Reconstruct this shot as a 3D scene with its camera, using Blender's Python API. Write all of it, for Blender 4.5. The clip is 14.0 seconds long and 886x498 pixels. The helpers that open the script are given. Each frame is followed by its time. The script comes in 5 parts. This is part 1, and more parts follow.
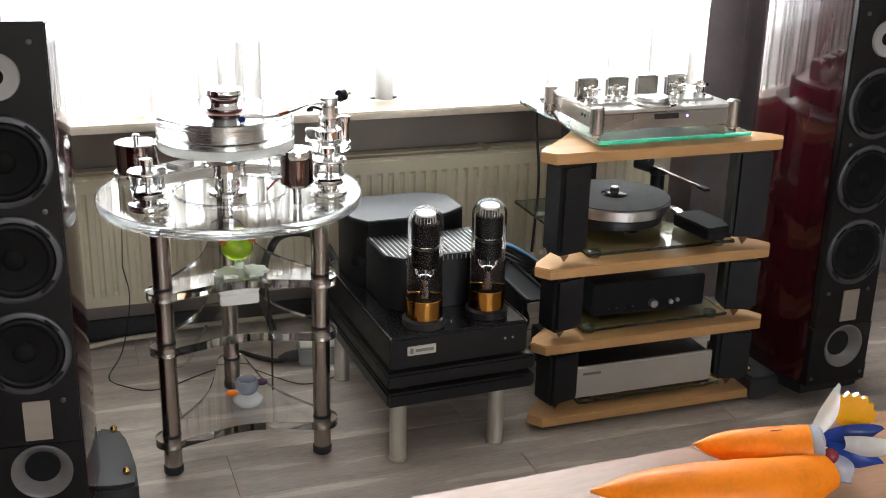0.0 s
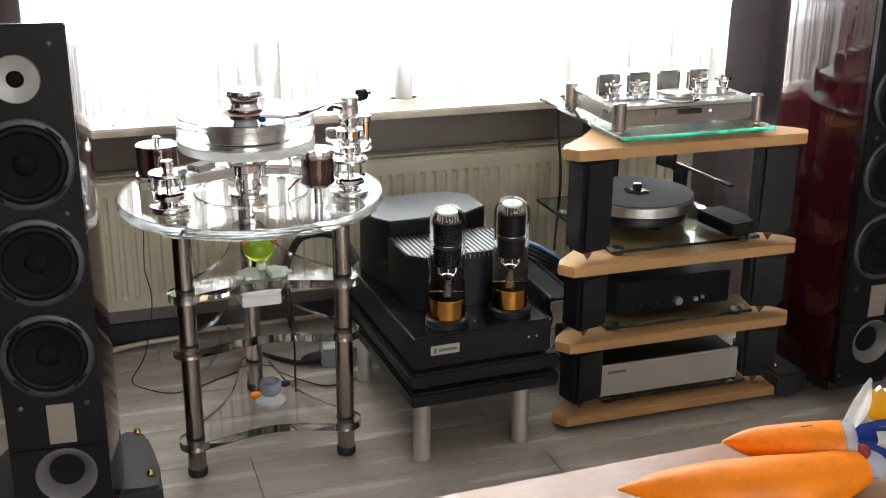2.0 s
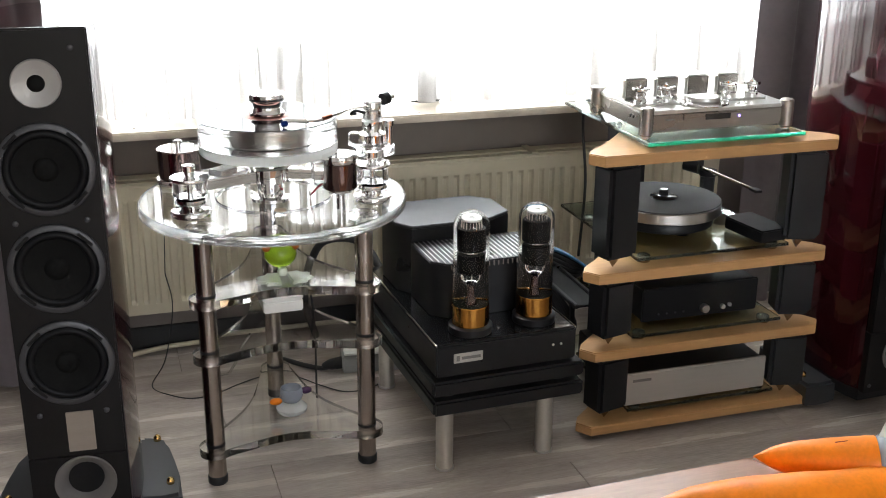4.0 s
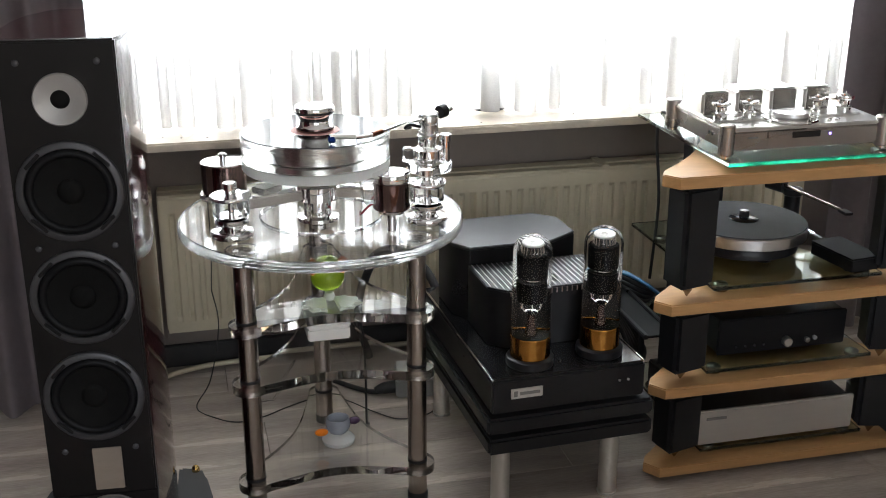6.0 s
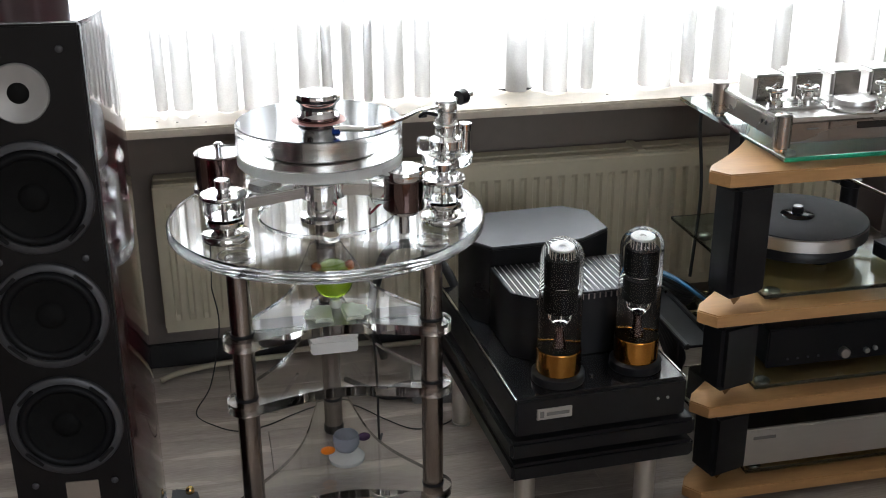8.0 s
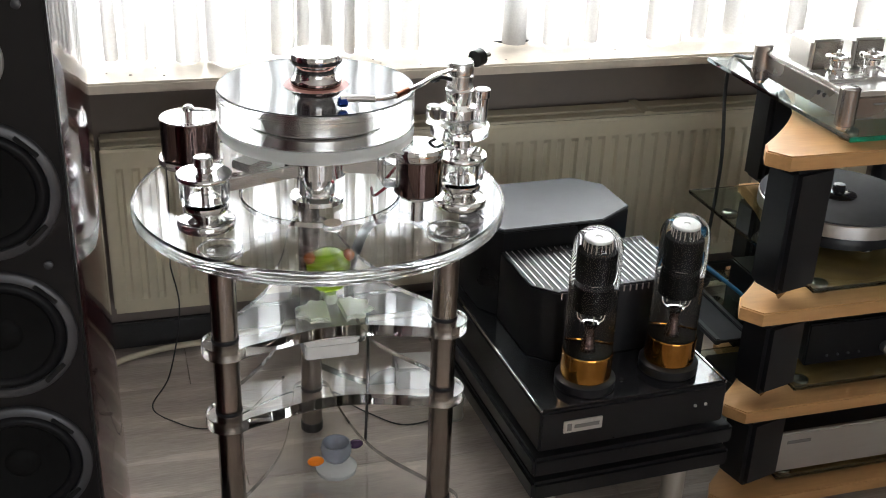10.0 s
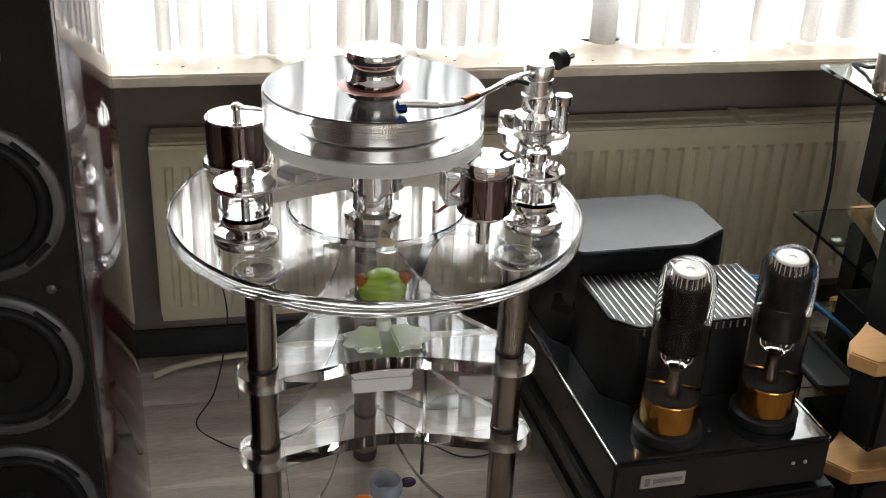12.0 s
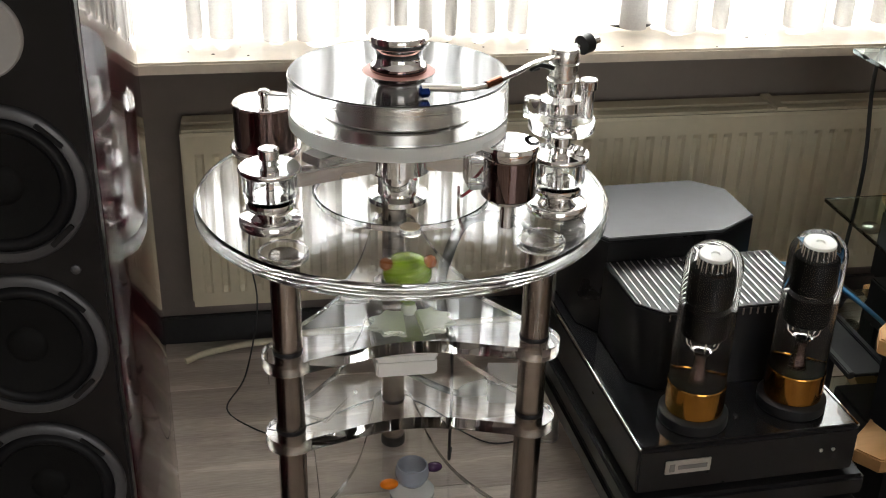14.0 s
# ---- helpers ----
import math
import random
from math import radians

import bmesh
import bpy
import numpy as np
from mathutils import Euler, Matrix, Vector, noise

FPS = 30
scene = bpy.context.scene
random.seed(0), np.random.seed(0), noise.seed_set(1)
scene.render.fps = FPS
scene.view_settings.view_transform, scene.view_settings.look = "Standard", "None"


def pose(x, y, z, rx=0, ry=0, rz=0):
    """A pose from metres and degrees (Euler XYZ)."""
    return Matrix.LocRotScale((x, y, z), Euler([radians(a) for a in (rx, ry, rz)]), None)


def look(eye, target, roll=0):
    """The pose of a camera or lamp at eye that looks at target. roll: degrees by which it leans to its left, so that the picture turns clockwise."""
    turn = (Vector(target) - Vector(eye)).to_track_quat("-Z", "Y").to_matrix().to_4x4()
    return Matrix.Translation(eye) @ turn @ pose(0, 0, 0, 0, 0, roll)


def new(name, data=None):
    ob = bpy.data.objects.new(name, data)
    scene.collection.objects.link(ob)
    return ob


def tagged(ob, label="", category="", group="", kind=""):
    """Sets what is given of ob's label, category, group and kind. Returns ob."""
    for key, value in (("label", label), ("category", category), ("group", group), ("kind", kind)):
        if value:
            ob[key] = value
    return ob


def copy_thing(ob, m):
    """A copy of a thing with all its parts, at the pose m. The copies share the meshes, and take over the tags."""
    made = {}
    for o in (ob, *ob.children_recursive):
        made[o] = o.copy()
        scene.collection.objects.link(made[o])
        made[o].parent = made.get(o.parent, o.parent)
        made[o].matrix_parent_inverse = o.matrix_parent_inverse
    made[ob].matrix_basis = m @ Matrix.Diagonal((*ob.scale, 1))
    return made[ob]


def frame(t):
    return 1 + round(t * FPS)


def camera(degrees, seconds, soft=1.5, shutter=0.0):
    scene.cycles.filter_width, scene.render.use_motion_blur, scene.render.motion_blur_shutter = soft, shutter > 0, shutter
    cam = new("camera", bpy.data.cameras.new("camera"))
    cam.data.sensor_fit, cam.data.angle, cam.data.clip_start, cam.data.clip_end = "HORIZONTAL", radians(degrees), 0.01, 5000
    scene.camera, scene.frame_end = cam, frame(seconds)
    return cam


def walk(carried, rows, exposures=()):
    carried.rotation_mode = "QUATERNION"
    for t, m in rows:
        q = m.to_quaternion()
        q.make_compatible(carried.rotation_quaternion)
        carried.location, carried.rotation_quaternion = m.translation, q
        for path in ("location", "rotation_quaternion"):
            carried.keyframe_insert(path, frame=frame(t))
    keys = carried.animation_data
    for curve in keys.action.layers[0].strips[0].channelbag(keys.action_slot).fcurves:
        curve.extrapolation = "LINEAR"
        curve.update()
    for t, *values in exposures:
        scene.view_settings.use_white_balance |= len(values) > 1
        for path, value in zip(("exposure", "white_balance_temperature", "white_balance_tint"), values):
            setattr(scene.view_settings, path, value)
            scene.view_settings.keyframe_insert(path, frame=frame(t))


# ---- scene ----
cam = camera(42.9, 14.0, 1.0)
PATH = [
    (0, (0.801, -3.012, 1.371), (1.436, -1.235, 0.706), 1.4),
    (0.5, (0.797, -3.01, 1.367), (1.428, -1.232, 0.703), 1.2),
    (1, (0.799, -3.006, 1.362), (1.421, -1.224, 0.7), 0.9),
    (1.5, (0.8, -3.004, 1.36), (1.412, -1.219, 0.698), 0.7),
    (2, (0.8, -2.999, 1.356), (1.402, -1.209, 0.696), 0.4),
    (2.5, (0.8, -2.995, 1.356), (1.391, -1.202, 0.695), 0.3),
    (5, (0.811, -2.894, 1.361), (1.335, -1.081, 0.7), 0.3),
    (5.5, (0.85, -2.841, 1.363), (1.333, -1.018, 0.698), 0.2),
    (6, (0.889, -2.78, 1.364), (1.333, -0.95, 0.69), -0.0),
    (6.5, (0.926, -2.723, 1.372), (1.335, -0.891, 0.682), -0.2),
    (7, (0.954, -2.656, 1.369), (1.339, -0.825, 0.664), -0.3),
    (7.5, (0.973, -2.597, 1.361), (1.346, -0.768, 0.643), -0.5),
    (8, (0.966, -2.53, 1.357), (1.357, -0.714, 0.617), -0.3),
    (10.5, (0.859, -2.093, 1.326), (1.403, -0.379, 0.449), 2.5),
    (11, (0.889, -2.018, 1.315), (1.38, -0.295, 0.426), 2.5),
    (11.5, (0.92, -1.991, 1.304), (1.357, -0.251, 0.419), 2.6),
    (12, (0.946, -1.99, 1.293), (1.336, -0.235, 0.416), 2.4),
    (12.5, (0.957, -1.995, 1.289), (1.32, -0.236, 0.409), 2.1),
    (13, (0.963, -1.999, 1.287), (1.305, -0.238, 0.402), 1.8),
    (13.5, (0.967, -2.003, 1.285), (1.293, -0.24, 0.398), 1.6),
    (14, (0.967, -2.002, 1.285), (1.286, -0.24, 0.394), 1.5),
]
scene.cycles.max_bounces, scene.cycles.transmission_bounces, scene.cycles.glossy_bounces = 24, 24, 12
EXPOSURES = [(0, 0.66, 6320, 10), (2.7, 0.62, 6320, 10), (5, 0.45, 6220, 10), (6.5, 0.10, 6150, 10), (8, -0.04, 6080, 10), (10.5, 0.34, 6350, 10), (12, 0.14, 6500, 10), (14, 0.17, 6680, 10)]
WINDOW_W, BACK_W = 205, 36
walk(cam, [(t, look(eye, target, roll)) for t, eye, target, roll in PATH], EXPOSURES)

# ---- world and light ----
world = bpy.data.worlds.new("overcast_sky")
scene.world = world
world.use_nodes = True
wn = world.node_tree.nodes
sky = wn.new("ShaderNodeTexSky")
sky.sky_type = 'NISHITA'
sky.sun_disc = False
sky.sun_elevation, sky.sun_rotation = radians(38), radians(160)
wn["Background"].inputs["Strength"].default_value = 0.15
world.node_tree.links.new(sky.outputs[0], wn["Background"].inputs["Color"])

sun = new("sun", bpy.data.lights.new("sun", 'SUN'))
sun.data.energy, sun.data.angle, sun.data.color = 1.5, radians(12), (1.0, 0.96, 0.9)
sun.matrix_world = look((1.2, 6.0, 5.0), (1.7, 0.0, 0.7))

# sky light that falls through the window opening
wl = new("window_light", bpy.data.lights.new("window_light", 'AREA'))
wl.data.shape, wl.data.size, wl.data.size_y, wl.data.energy = 'RECTANGLE', 3.0, 1.66, WINDOW_W
wl.data.color = (0.95, 0.98, 1.0)
wl.matrix_world = look((1.72, 0.62, 1.50), (1.72, -1.0, 1.45))


# added fill light, placed in an unseen window assumed behind the camera
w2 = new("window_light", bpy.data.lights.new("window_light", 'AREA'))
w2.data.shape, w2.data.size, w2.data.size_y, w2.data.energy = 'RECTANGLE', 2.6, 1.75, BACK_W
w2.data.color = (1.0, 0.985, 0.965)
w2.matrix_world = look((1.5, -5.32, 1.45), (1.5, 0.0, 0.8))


# ---- small helpers ----
def mat(name, color, rough=0.5, metal=0.0, noise_scale=0.0, vary=0.0, bump=0.0, bump_scale=0.0, coat=0.0,
        trans=0.0, ior=1.5, rough_vary=0.0, stretch=(1, 1, 1), piece=0.0, fine=0.0, spec=0.5):
    """Principled material with two scales of variation: broad stains and fine grain."""
    m = bpy.data.materials.new(name)
    m.use_nodes = True
    nt = m.node_tree
    p = nt.nodes["Principled BSDF"]
    p.inputs["Base Color"].default_value = (*color, 1)
    p.inputs["Roughness"].default_value = rough
    p.inputs["Metallic"].default_value = metal
    p.inputs["Coat Weight"].default_value = coat
    p.inputs["Coat Roughness"].default_value = 0.04
    p.inputs["Transmission Weight"].default_value = trans
    p.inputs["IOR"].default_value = ior
    p.inputs["Specular IOR Level"].default_value = spec
    if noise_scale or bump or piece:
        tc = nt.nodes.new("ShaderNodeTexCoord")
        mp = nt.nodes.new("ShaderNodeMapping")
        mp.inputs["Scale"].default_value = stretch
        nt.links.new(tc.outputs["Object"], mp.inputs["Vector"])
        n1 = nt.nodes.new("ShaderNodeTexNoise")
        n1.inputs["Scale"].default_value = noise_scale or 5
        n1.inputs["Detail"].default_value = 8
        nt.links.new(mp.outputs[0], n1.inputs["Vector"])
        n2 = nt.nodes.new("ShaderNodeTexNoise")
        n2.inputs["Scale"].default_value = fine or (noise_scale or 5) * 12
        n2.inputs["Detail"].default_value = 4
        nt.links.new(mp.outputs[0], n2.inputs["Vector"])
        add = nt.nodes.new("ShaderNodeMath")
        add.operation = 'MULTIPLY_ADD'
        nt.links.new(n2.outputs[0], add.inputs[0])
        add.inputs[1].default_value = 0.5
        nt.links.new(n1.outputs[0], add.inputs[2])
        ramp = nt.nodes.new("ShaderNodeMapRange")
        ramp.inputs[1].default_value, ramp.inputs[2].default_value = 0.5, 1.0
        ramp.inputs[3].default_value, ramp.inputs[4].default_value = 1 - vary, 1 + vary
        nt.links.new(add.outputs[0], ramp.inputs[0])
        last = ramp.outputs[0]
        if piece:
            oi = nt.nodes.new("ShaderNodeObjectInfo")
            pr = nt.nodes.new("ShaderNodeMapRange")
            pr.inputs[3].default_value, pr.inputs[4].default_value = 1 - piece, 1 + piece
            nt.links.new(oi.outputs["Random"], pr.inputs[0])
            mu = nt.nodes.new("ShaderNodeMath")
            mu.operation = 'MULTIPLY'
            nt.links.new(last, mu.inputs[0])
            nt.links.new(pr.outputs[0], mu.inputs[1])
            last = mu.outputs[0]
        if vary or piece:
            mix = nt.nodes.new("ShaderNodeVectorMath")
            mix.operation = 'SCALE'
            mix.inputs[0].default_value = color
            nt.links.new(last, mix.inputs["Scale"])
            nt.links.new(mix.outputs[0], p.inputs["Base Color"])
        if rough_vary:
            rr = nt.nodes.new("ShaderNodeMapRange")
            rr.inputs[1].default_value, rr.inputs[2].default_value = 0.3, 0.7
            rr.inputs[3].default_value, rr.inputs[4].default_value = max(0, rough - rough_vary), rough + rough_vary
            nt.links.new(n1.outputs[0], rr.inputs[0])
            nt.links.new(rr.outputs[0], p.inputs["Roughness"])
        if bump:
            n3 = nt.nodes.new("ShaderNodeTexNoise")
            n3.inputs["Scale"].default_value = bump_scale or 60
            n3.inputs["Detail"].default_value = 3
            nt.links.new(mp.outputs[0], n3.inputs["Vector"])
            b = nt.nodes.new("ShaderNodeBump")
            b.inputs["Strength"].default_value = bump
            b.inputs["Distance"].default_value = 0.002
            nt.links.new(n3.outputs[0], b.inputs["Height"])
            nt.links.new(b.outputs[0], p.inputs["Normal"])
    return m


def thing(name, label, category, x=0, y=0, z=0, yaw=0, group="", kind=""):
    ob = new(name)
    ob.empty_display_size = 0.05
    ob.matrix_basis = pose(x, y, z, 0, 0, yaw)
    return tagged(ob, label, category, group, kind)


def top_of(ob):
    while ob.parent:
        ob = ob.parent
    return ob


def part(name, bm, material, parent=None, label="", local=False, smooth=50):
    """One mesh object. Vertices are in world metres unless local is set."""
    if parent is not None and not local:
        bm.transform(top_of(parent).matrix_basis.inverted())
    me = bpy.data.meshes.new(name)
    bmesh.ops.recalc_face_normals(bm, faces=bm.faces)
    areas = {f: f.calc_area() for f in bm.faces}
    for f in bm.faces:
        f.smooth = True
    for e in bm.edges:
        if len(e.link_faces) == 2:
            turn = math.degrees(e.calc_face_angle(0))
            a1, a2 = sorted(areas[f] for f in e.link_faces)
            e.smooth = not (turn > smooth or (turn > 8 and a2 > 5 * a1))
    bm.to_mesh(me)
    bm.free()
    me.materials.append(material)
    ob = new(name, me)
    if parent is not None:
        ob.parent = parent
    if label:
        ob["label"] = label
    return ob


def struct(name, bm, material, label, category):
    return tagged(part(name, bm, material), label, category, kind="structure")


def box(x0, x1, y0, y1, z0, z1, bevel=0.0, bm=None, seg=2):
    b = bmesh.new()
    bmesh.ops.create_cube(b, size=1)
    bmesh.ops.scale(b, vec=(x1 - x0, y1 - y0, z1 - z0), verts=b.verts)
    bmesh.ops.translate(b, vec=((x0 + x1) / 2, (y0 + y1) / 2, (z0 + z1) / 2), verts=b.verts)
    if bevel:
        bmesh.ops.bevel(b, geom=b.edges[:], offset=bevel, segments=seg, affect='EDGES', clamp_overlap=True)
    return merged(bm, b)


def merged(bm, b):
    if bm is None:
        return b
    me = bpy.data.meshes.new("scratch")
    b.to_mesh(me)
    b.free()
    bm.from_mesh(me)
    bpy.data.meshes.remove(me)
    return bm


def lathe(profile, x=0, y=0, z=0, seg=48, bm=None, m=None, closed=False):
    """Turns (radius, height) points round the z axis; m turns it elsewhere."""
    b = bmesh.new()
    rings = []
    for r, h in profile:
        if r < 1e-5:
            rings.append([b.verts.new((0, 0, h))])
        else:
            rings.append([b.verts.new((r * math.cos(2 * math.pi * k / seg), r * math.sin(2 * math.pi * k / seg), h)) for k in range(seg)])
    pairs = list(zip(rings, rings[1:]))
    if closed:
        pairs.append((rings[-1], rings[0]))
    for a, c in pairs:
        for k in range(seg):
            k2 = (k + 1) % seg
            if len(a) == 1 and len(c) == 1:
                continue
            if len(a) == 1:
                b.faces.new((a[0], c[k], c[k2]))
            elif len(c) == 1:
                b.faces.new((a[k], a[k2], c[0]))
            else:
                b.faces.new((a[k], a[k2], c[k2], c[k]))
    b.transform(m if m is not None else Matrix.Translation((x, y, z)))
    if m is not None and (x or y or z):
        b.transform(Matrix.Translation((x, y, z)))
    return merged(bm, b)


def solid(r, z0, z1, x, y, bev=0.002, seg=48, bm=None):
    return lathe([(0, z0), (r - bev, z0), (r, z0 + bev), (r, z1 - bev), (r - bev, z1), (0, z1)], x, y, 0, seg, bm)


def prism(poly, z0, z1, bevel=0.0, bm=None, m=None, seg=2, only_caps=True):
    b = bmesh.new()
    lo = [b.verts.new((x, y, z0)) for x, y in poly]
    hi = [b.verts.new((x, y, z1)) for x, y in poly]
    n = len(poly)
    b.faces.new(lo[::-1])
    b.faces.new(hi)
    for k in range(n):
        b.faces.new((lo[k], lo[(k + 1) % n], hi[(k + 1) % n], hi[k]))
    if bevel:
        es = [e for e in b.edges if abs(e.verts[0].co.z - e.verts[1].co.z) < 1e-6] if only_caps else b.edges[:]
        bmesh.ops.bevel(b, geom=es, offset=bevel, segments=seg, affect='EDGES', clamp_overlap=True)
    if m is not None:
        b.transform(m)
    return merged(bm, b)


def spline(pts, n=8):
    """Catmull-Rom points through pts."""
    v = [Vector(p) for p in pts]
    v = [v[0] * 2 - v[1]] + v + [v[-1] * 2 - v[-2]]
    out = []
    for k in range(1, len(v) - 2):
        a, b, c, d = v[k - 1:k + 3]
        for s in range(n):
            t = s / n
            out.append(0.5 * (2 * b + (c - a) * t + (2 * a - 5 * b + 4 * c - d) * t * t + (3 * b - a - 3 * c + d) * t ** 3))
    out.append(v[-2])
    return out


def tube(pts, r, seg=10, bm=None, smooth=6, radii=None):
    p = spline(pts, smooth) if smooth else [Vector(q) for q in pts]
    b = bmesh.new()
    rings = []
    up = Vector((0.13, 0.21, 0.97))
    for k, q in enumerate(p):
        d = (p[min(k + 1, len(p) - 1)] - p[max(k - 1, 0)]).normalized()
        s = d.cross(up)
        if s.length < 1e-3:
            s = d.cross(Vector((1, 0, 0)))
        s.normalize()
        w = s.cross(d).normalized()
        up = w
        rad = r if radii is None else r * float(np.interp(k / (len(p) - 1), np.linspace(0, 1, len(radii)), radii))
        rings.append([b.verts.new(q + rad * (math.cos(2 * math.pi * a / seg) * s + math.sin(2 * math.pi * a / seg) * w)) for a in range(seg)])
    for a, c in zip(rings, rings[1:]):
        for k in range(seg):
            b.faces.new((a[k], a[(k + 1) % seg], c[(k + 1) % seg], c[k]))
    b.faces.new(rings[0][::-1])
    b.faces.new(rings[-1])
    return merged(bm, b)


def ball(x, y, z, rx, ry=None, rz=None, bm=None, seg=24):
    b = bmesh.new()
    bmesh.ops.create_uvsphere(b, u_segments=seg, v_segments=seg // 2, radius=1)
    bmesh.ops.scale(b, vec=(rx, ry or rx, rz or rx), verts=b.verts)
    bmesh.ops.translate(b, vec=(x, y, z), verts=b.verts)
    return merged(bm, b)


def turned(bm, x, y, z, deg, axis='Z'):
    bmesh.ops.rotate(bm, cent=(x, y, z), matrix=Matrix.Rotation(radians(deg), 3, axis), verts=bm.verts)
    return bm


# ---- materials ----
M_WALL = mat("taupe_wall_paint", (0.23, 0.195, 0.17), 0.85, noise_scale=2.5, vary=0.08, bump=0.25, bump_scale=180)
M_WHITEWALL = mat("white_wall_paint", (0.62, 0.60, 0.56), 0.9, noise_scale=2, vary=0.05, bump=0.2, bump_scale=150)
M_CEIL = mat("ceiling_paint", (0.75, 0.74, 0.72), 0.9, noise_scale=2, vary=0.04)
M_SUB = mat("subfloor", (0.06, 0.05, 0.045), 0.8, noise_scale=4, vary=0.1)
M_SILL = mat("sill_marble", (0.66, 0.58, 0.48), 0.28, noise_scale=7, vary=0.16, bump=0.05, bump_scale=60, fine=45)
M_FRAME = mat("white_frame_lacquer", (0.74, 0.75, 0.76), 0.4, noise_scale=6, vary=0.03)
M_RAD = mat("radiator_enamel", (0.60, 0.54, 0.40), 0.42, noise_scale=5, vary=0.06, rough_vary=0.08)
# dark skirting colour, also the painted shade inside the radiator
M_GAPSHADE_SKIRTING = mat("gap_shade_and_skirting", (0.03, 0.03, 0.03), 0.6, noise_scale=9, vary=0.2)
M_CHROME = mat("chrome", (0.86, 0.85, 0.84), 0.035, 1.0, noise_scale=14, rough_vary=0.02)
M_STEEL = mat("brushed_steel", (0.34, 0.295, 0.26), 0.24, 1.0, noise_scale=3, vary=0.08, rough_vary=0.07, stretch=(1, 1, 0.08), fine=160)
M_ALU = mat("brushed_aluminium", (0.72, 0.71, 0.69), 0.30, 1.0, noise_scale=8, vary=0.05, rough_vary=0.06, stretch=(0.1, 1, 1), fine=200)
M_SATINALU = mat("satin_aluminium", (0.66, 0.63, 0.58), 0.42, 0.9, noise_scale=5, vary=0.06, rough_vary=0.06, stretch=(1, 1, 0.1), fine=120)
# silver darkened to paint in the backlit shade of the player
M_PLAYER_SHADED = mat("shaded_silver", (0.42, 0.395, 0.37), 0.27, 1.0, noise_scale=6, vary=0.05, rough_vary=0.05, stretch=(0.1, 1, 1), fine=150)
M_SILVER = mat("silver_panel", (0.62, 0.60, 0.57), 0.38, 0.85, noise_scale=6, vary=0.05, rough_vary=0.05, stretch=(0.1, 1, 1), fine=150)
M_GOLD = mat("gold_plating", (0.75, 0.50, 0.18), 0.18, 1.0, noise_scale=9, vary=0.08, rough_vary=0.05)
M_BRASS = mat("amber_brass", (0.42, 0.20, 0.040), 0.14, 1.0, noise_scale=9, vary=0.1, rough_vary=0.04)
M_ACRYL = mat("clear_acrylic", (0.97, 0.98, 0.98), 0.0, trans=1.0, ior=1.49)
M_FROST = mat("frosted_acrylic", (0.90, 0.91, 0.89), 0.42, trans=0.55, ior=1.49, noise_scale=6, rough_vary=0.03)
M_PLATTER = mat("polished_acrylic_block", (0.93, 0.94, 0.93), 0.10, trans=1.0, ior=1.49, noise_scale=6, rough_vary=0.02)
M_GLASS = mat("tube_glass", (0.98, 0.98, 0.97), 0.0, trans=1.0, ior=1.06, coat=0.3)
M_PLATE = mat("plate_glass", (0.80, 0.93, 0.87), 0.0, trans=1.0, ior=1.5)
M_BLACKGLOSS = mat("black_piano_lacquer", (0.012, 0.012, 0.013), 0.12, coat=0.6, noise_scale=5, rough_vary=0.05)
M_BLACKSATIN = mat("black_satin_paint", (0.011, 0.011, 0.012), 0.34, spec=0.3, noise_scale=6, vary=0.15, rough_vary=0.08, bump=0.05, bump_scale=300)
M_BLACKMATT = mat("black_matt_paint", (0.006, 0.006, 0.0065), 0.6, spec=0.2, noise_scale=6, vary=0.2, bump=0.12, bump_scale=350)
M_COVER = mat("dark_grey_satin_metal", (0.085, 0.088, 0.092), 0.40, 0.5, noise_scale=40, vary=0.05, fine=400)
M_FOOT = mat("slate_satin_casting", (0.022, 0.023, 0.026), 0.42, noise_scale=8, vary=0.12, bump=0.08, bump_scale=300)
M_VOID = mat("black_nickel_and_hollow_shade", (0.004, 0.004, 0.0045), 0.7, spec=0.08, noise_scale=20, vary=0.2)
M_RUBBER = mat("black_rubber", (0.02, 0.02, 0.02), 0.55, noise_scale=20, vary=0.2)
M_VINYL = mat("vinyl_record", (0.012, 0.012, 0.013), 0.14)
M_LABEL = mat("record_label_paper", (0.55, 0.30, 0.26), 0.6, noise_scale=30, vary=0.12)
M_MAT = mat("felt_record_mat", (0.045, 0.045, 0.048), 0.75, noise_scale=30, vary=0.15, bump=0.3, bump_scale=700)
M_CONE = mat("woofer_cone", (0.004, 0.004, 0.004), 0.65, spec=0.12, noise_scale=14, vary=0.2, bump=0.1, bump_scale=220)
M_SURROUND = mat("rubber_surround", (0.006, 0.006, 0.007), 0.45, spec=0.14, noise_scale=12, vary=0.15)
M_RING = mat("grey_basket_ring", (0.065, 0.065, 0.07), 0.42, 0.5, noise_scale=9, vary=0.1)
M_PORT = mat("grey_moulded_port", (0.16, 0.15, 0.145), 0.40, 0.2, noise_scale=10, vary=0.1)
M_TWEET = mat("grey_waveguide", (0.36, 0.35, 0.34), 0.45, 0.3, noise_scale=8, vary=0.05)
M_RED = mat("dark_cherry_lacquer", (0.031, 0.004, 0.006), 0.10, spec=0.2, noise_scale=4, vary=0.35, coat=0.5, stretch=(3, 3, 0.35), fine=40)
M_BAFFLE = mat("black_baffle", (0.006, 0.005, 0.005), 0.40, spec=0.22, noise_scale=5, vary=0.15, rough_vary=0.06)
M_BADGE = mat("brushed_badge", (0.34, 0.29, 0.245), 0.40, 0.6, noise_scale=6, vary=0.06, stretch=(1, 1, 8))
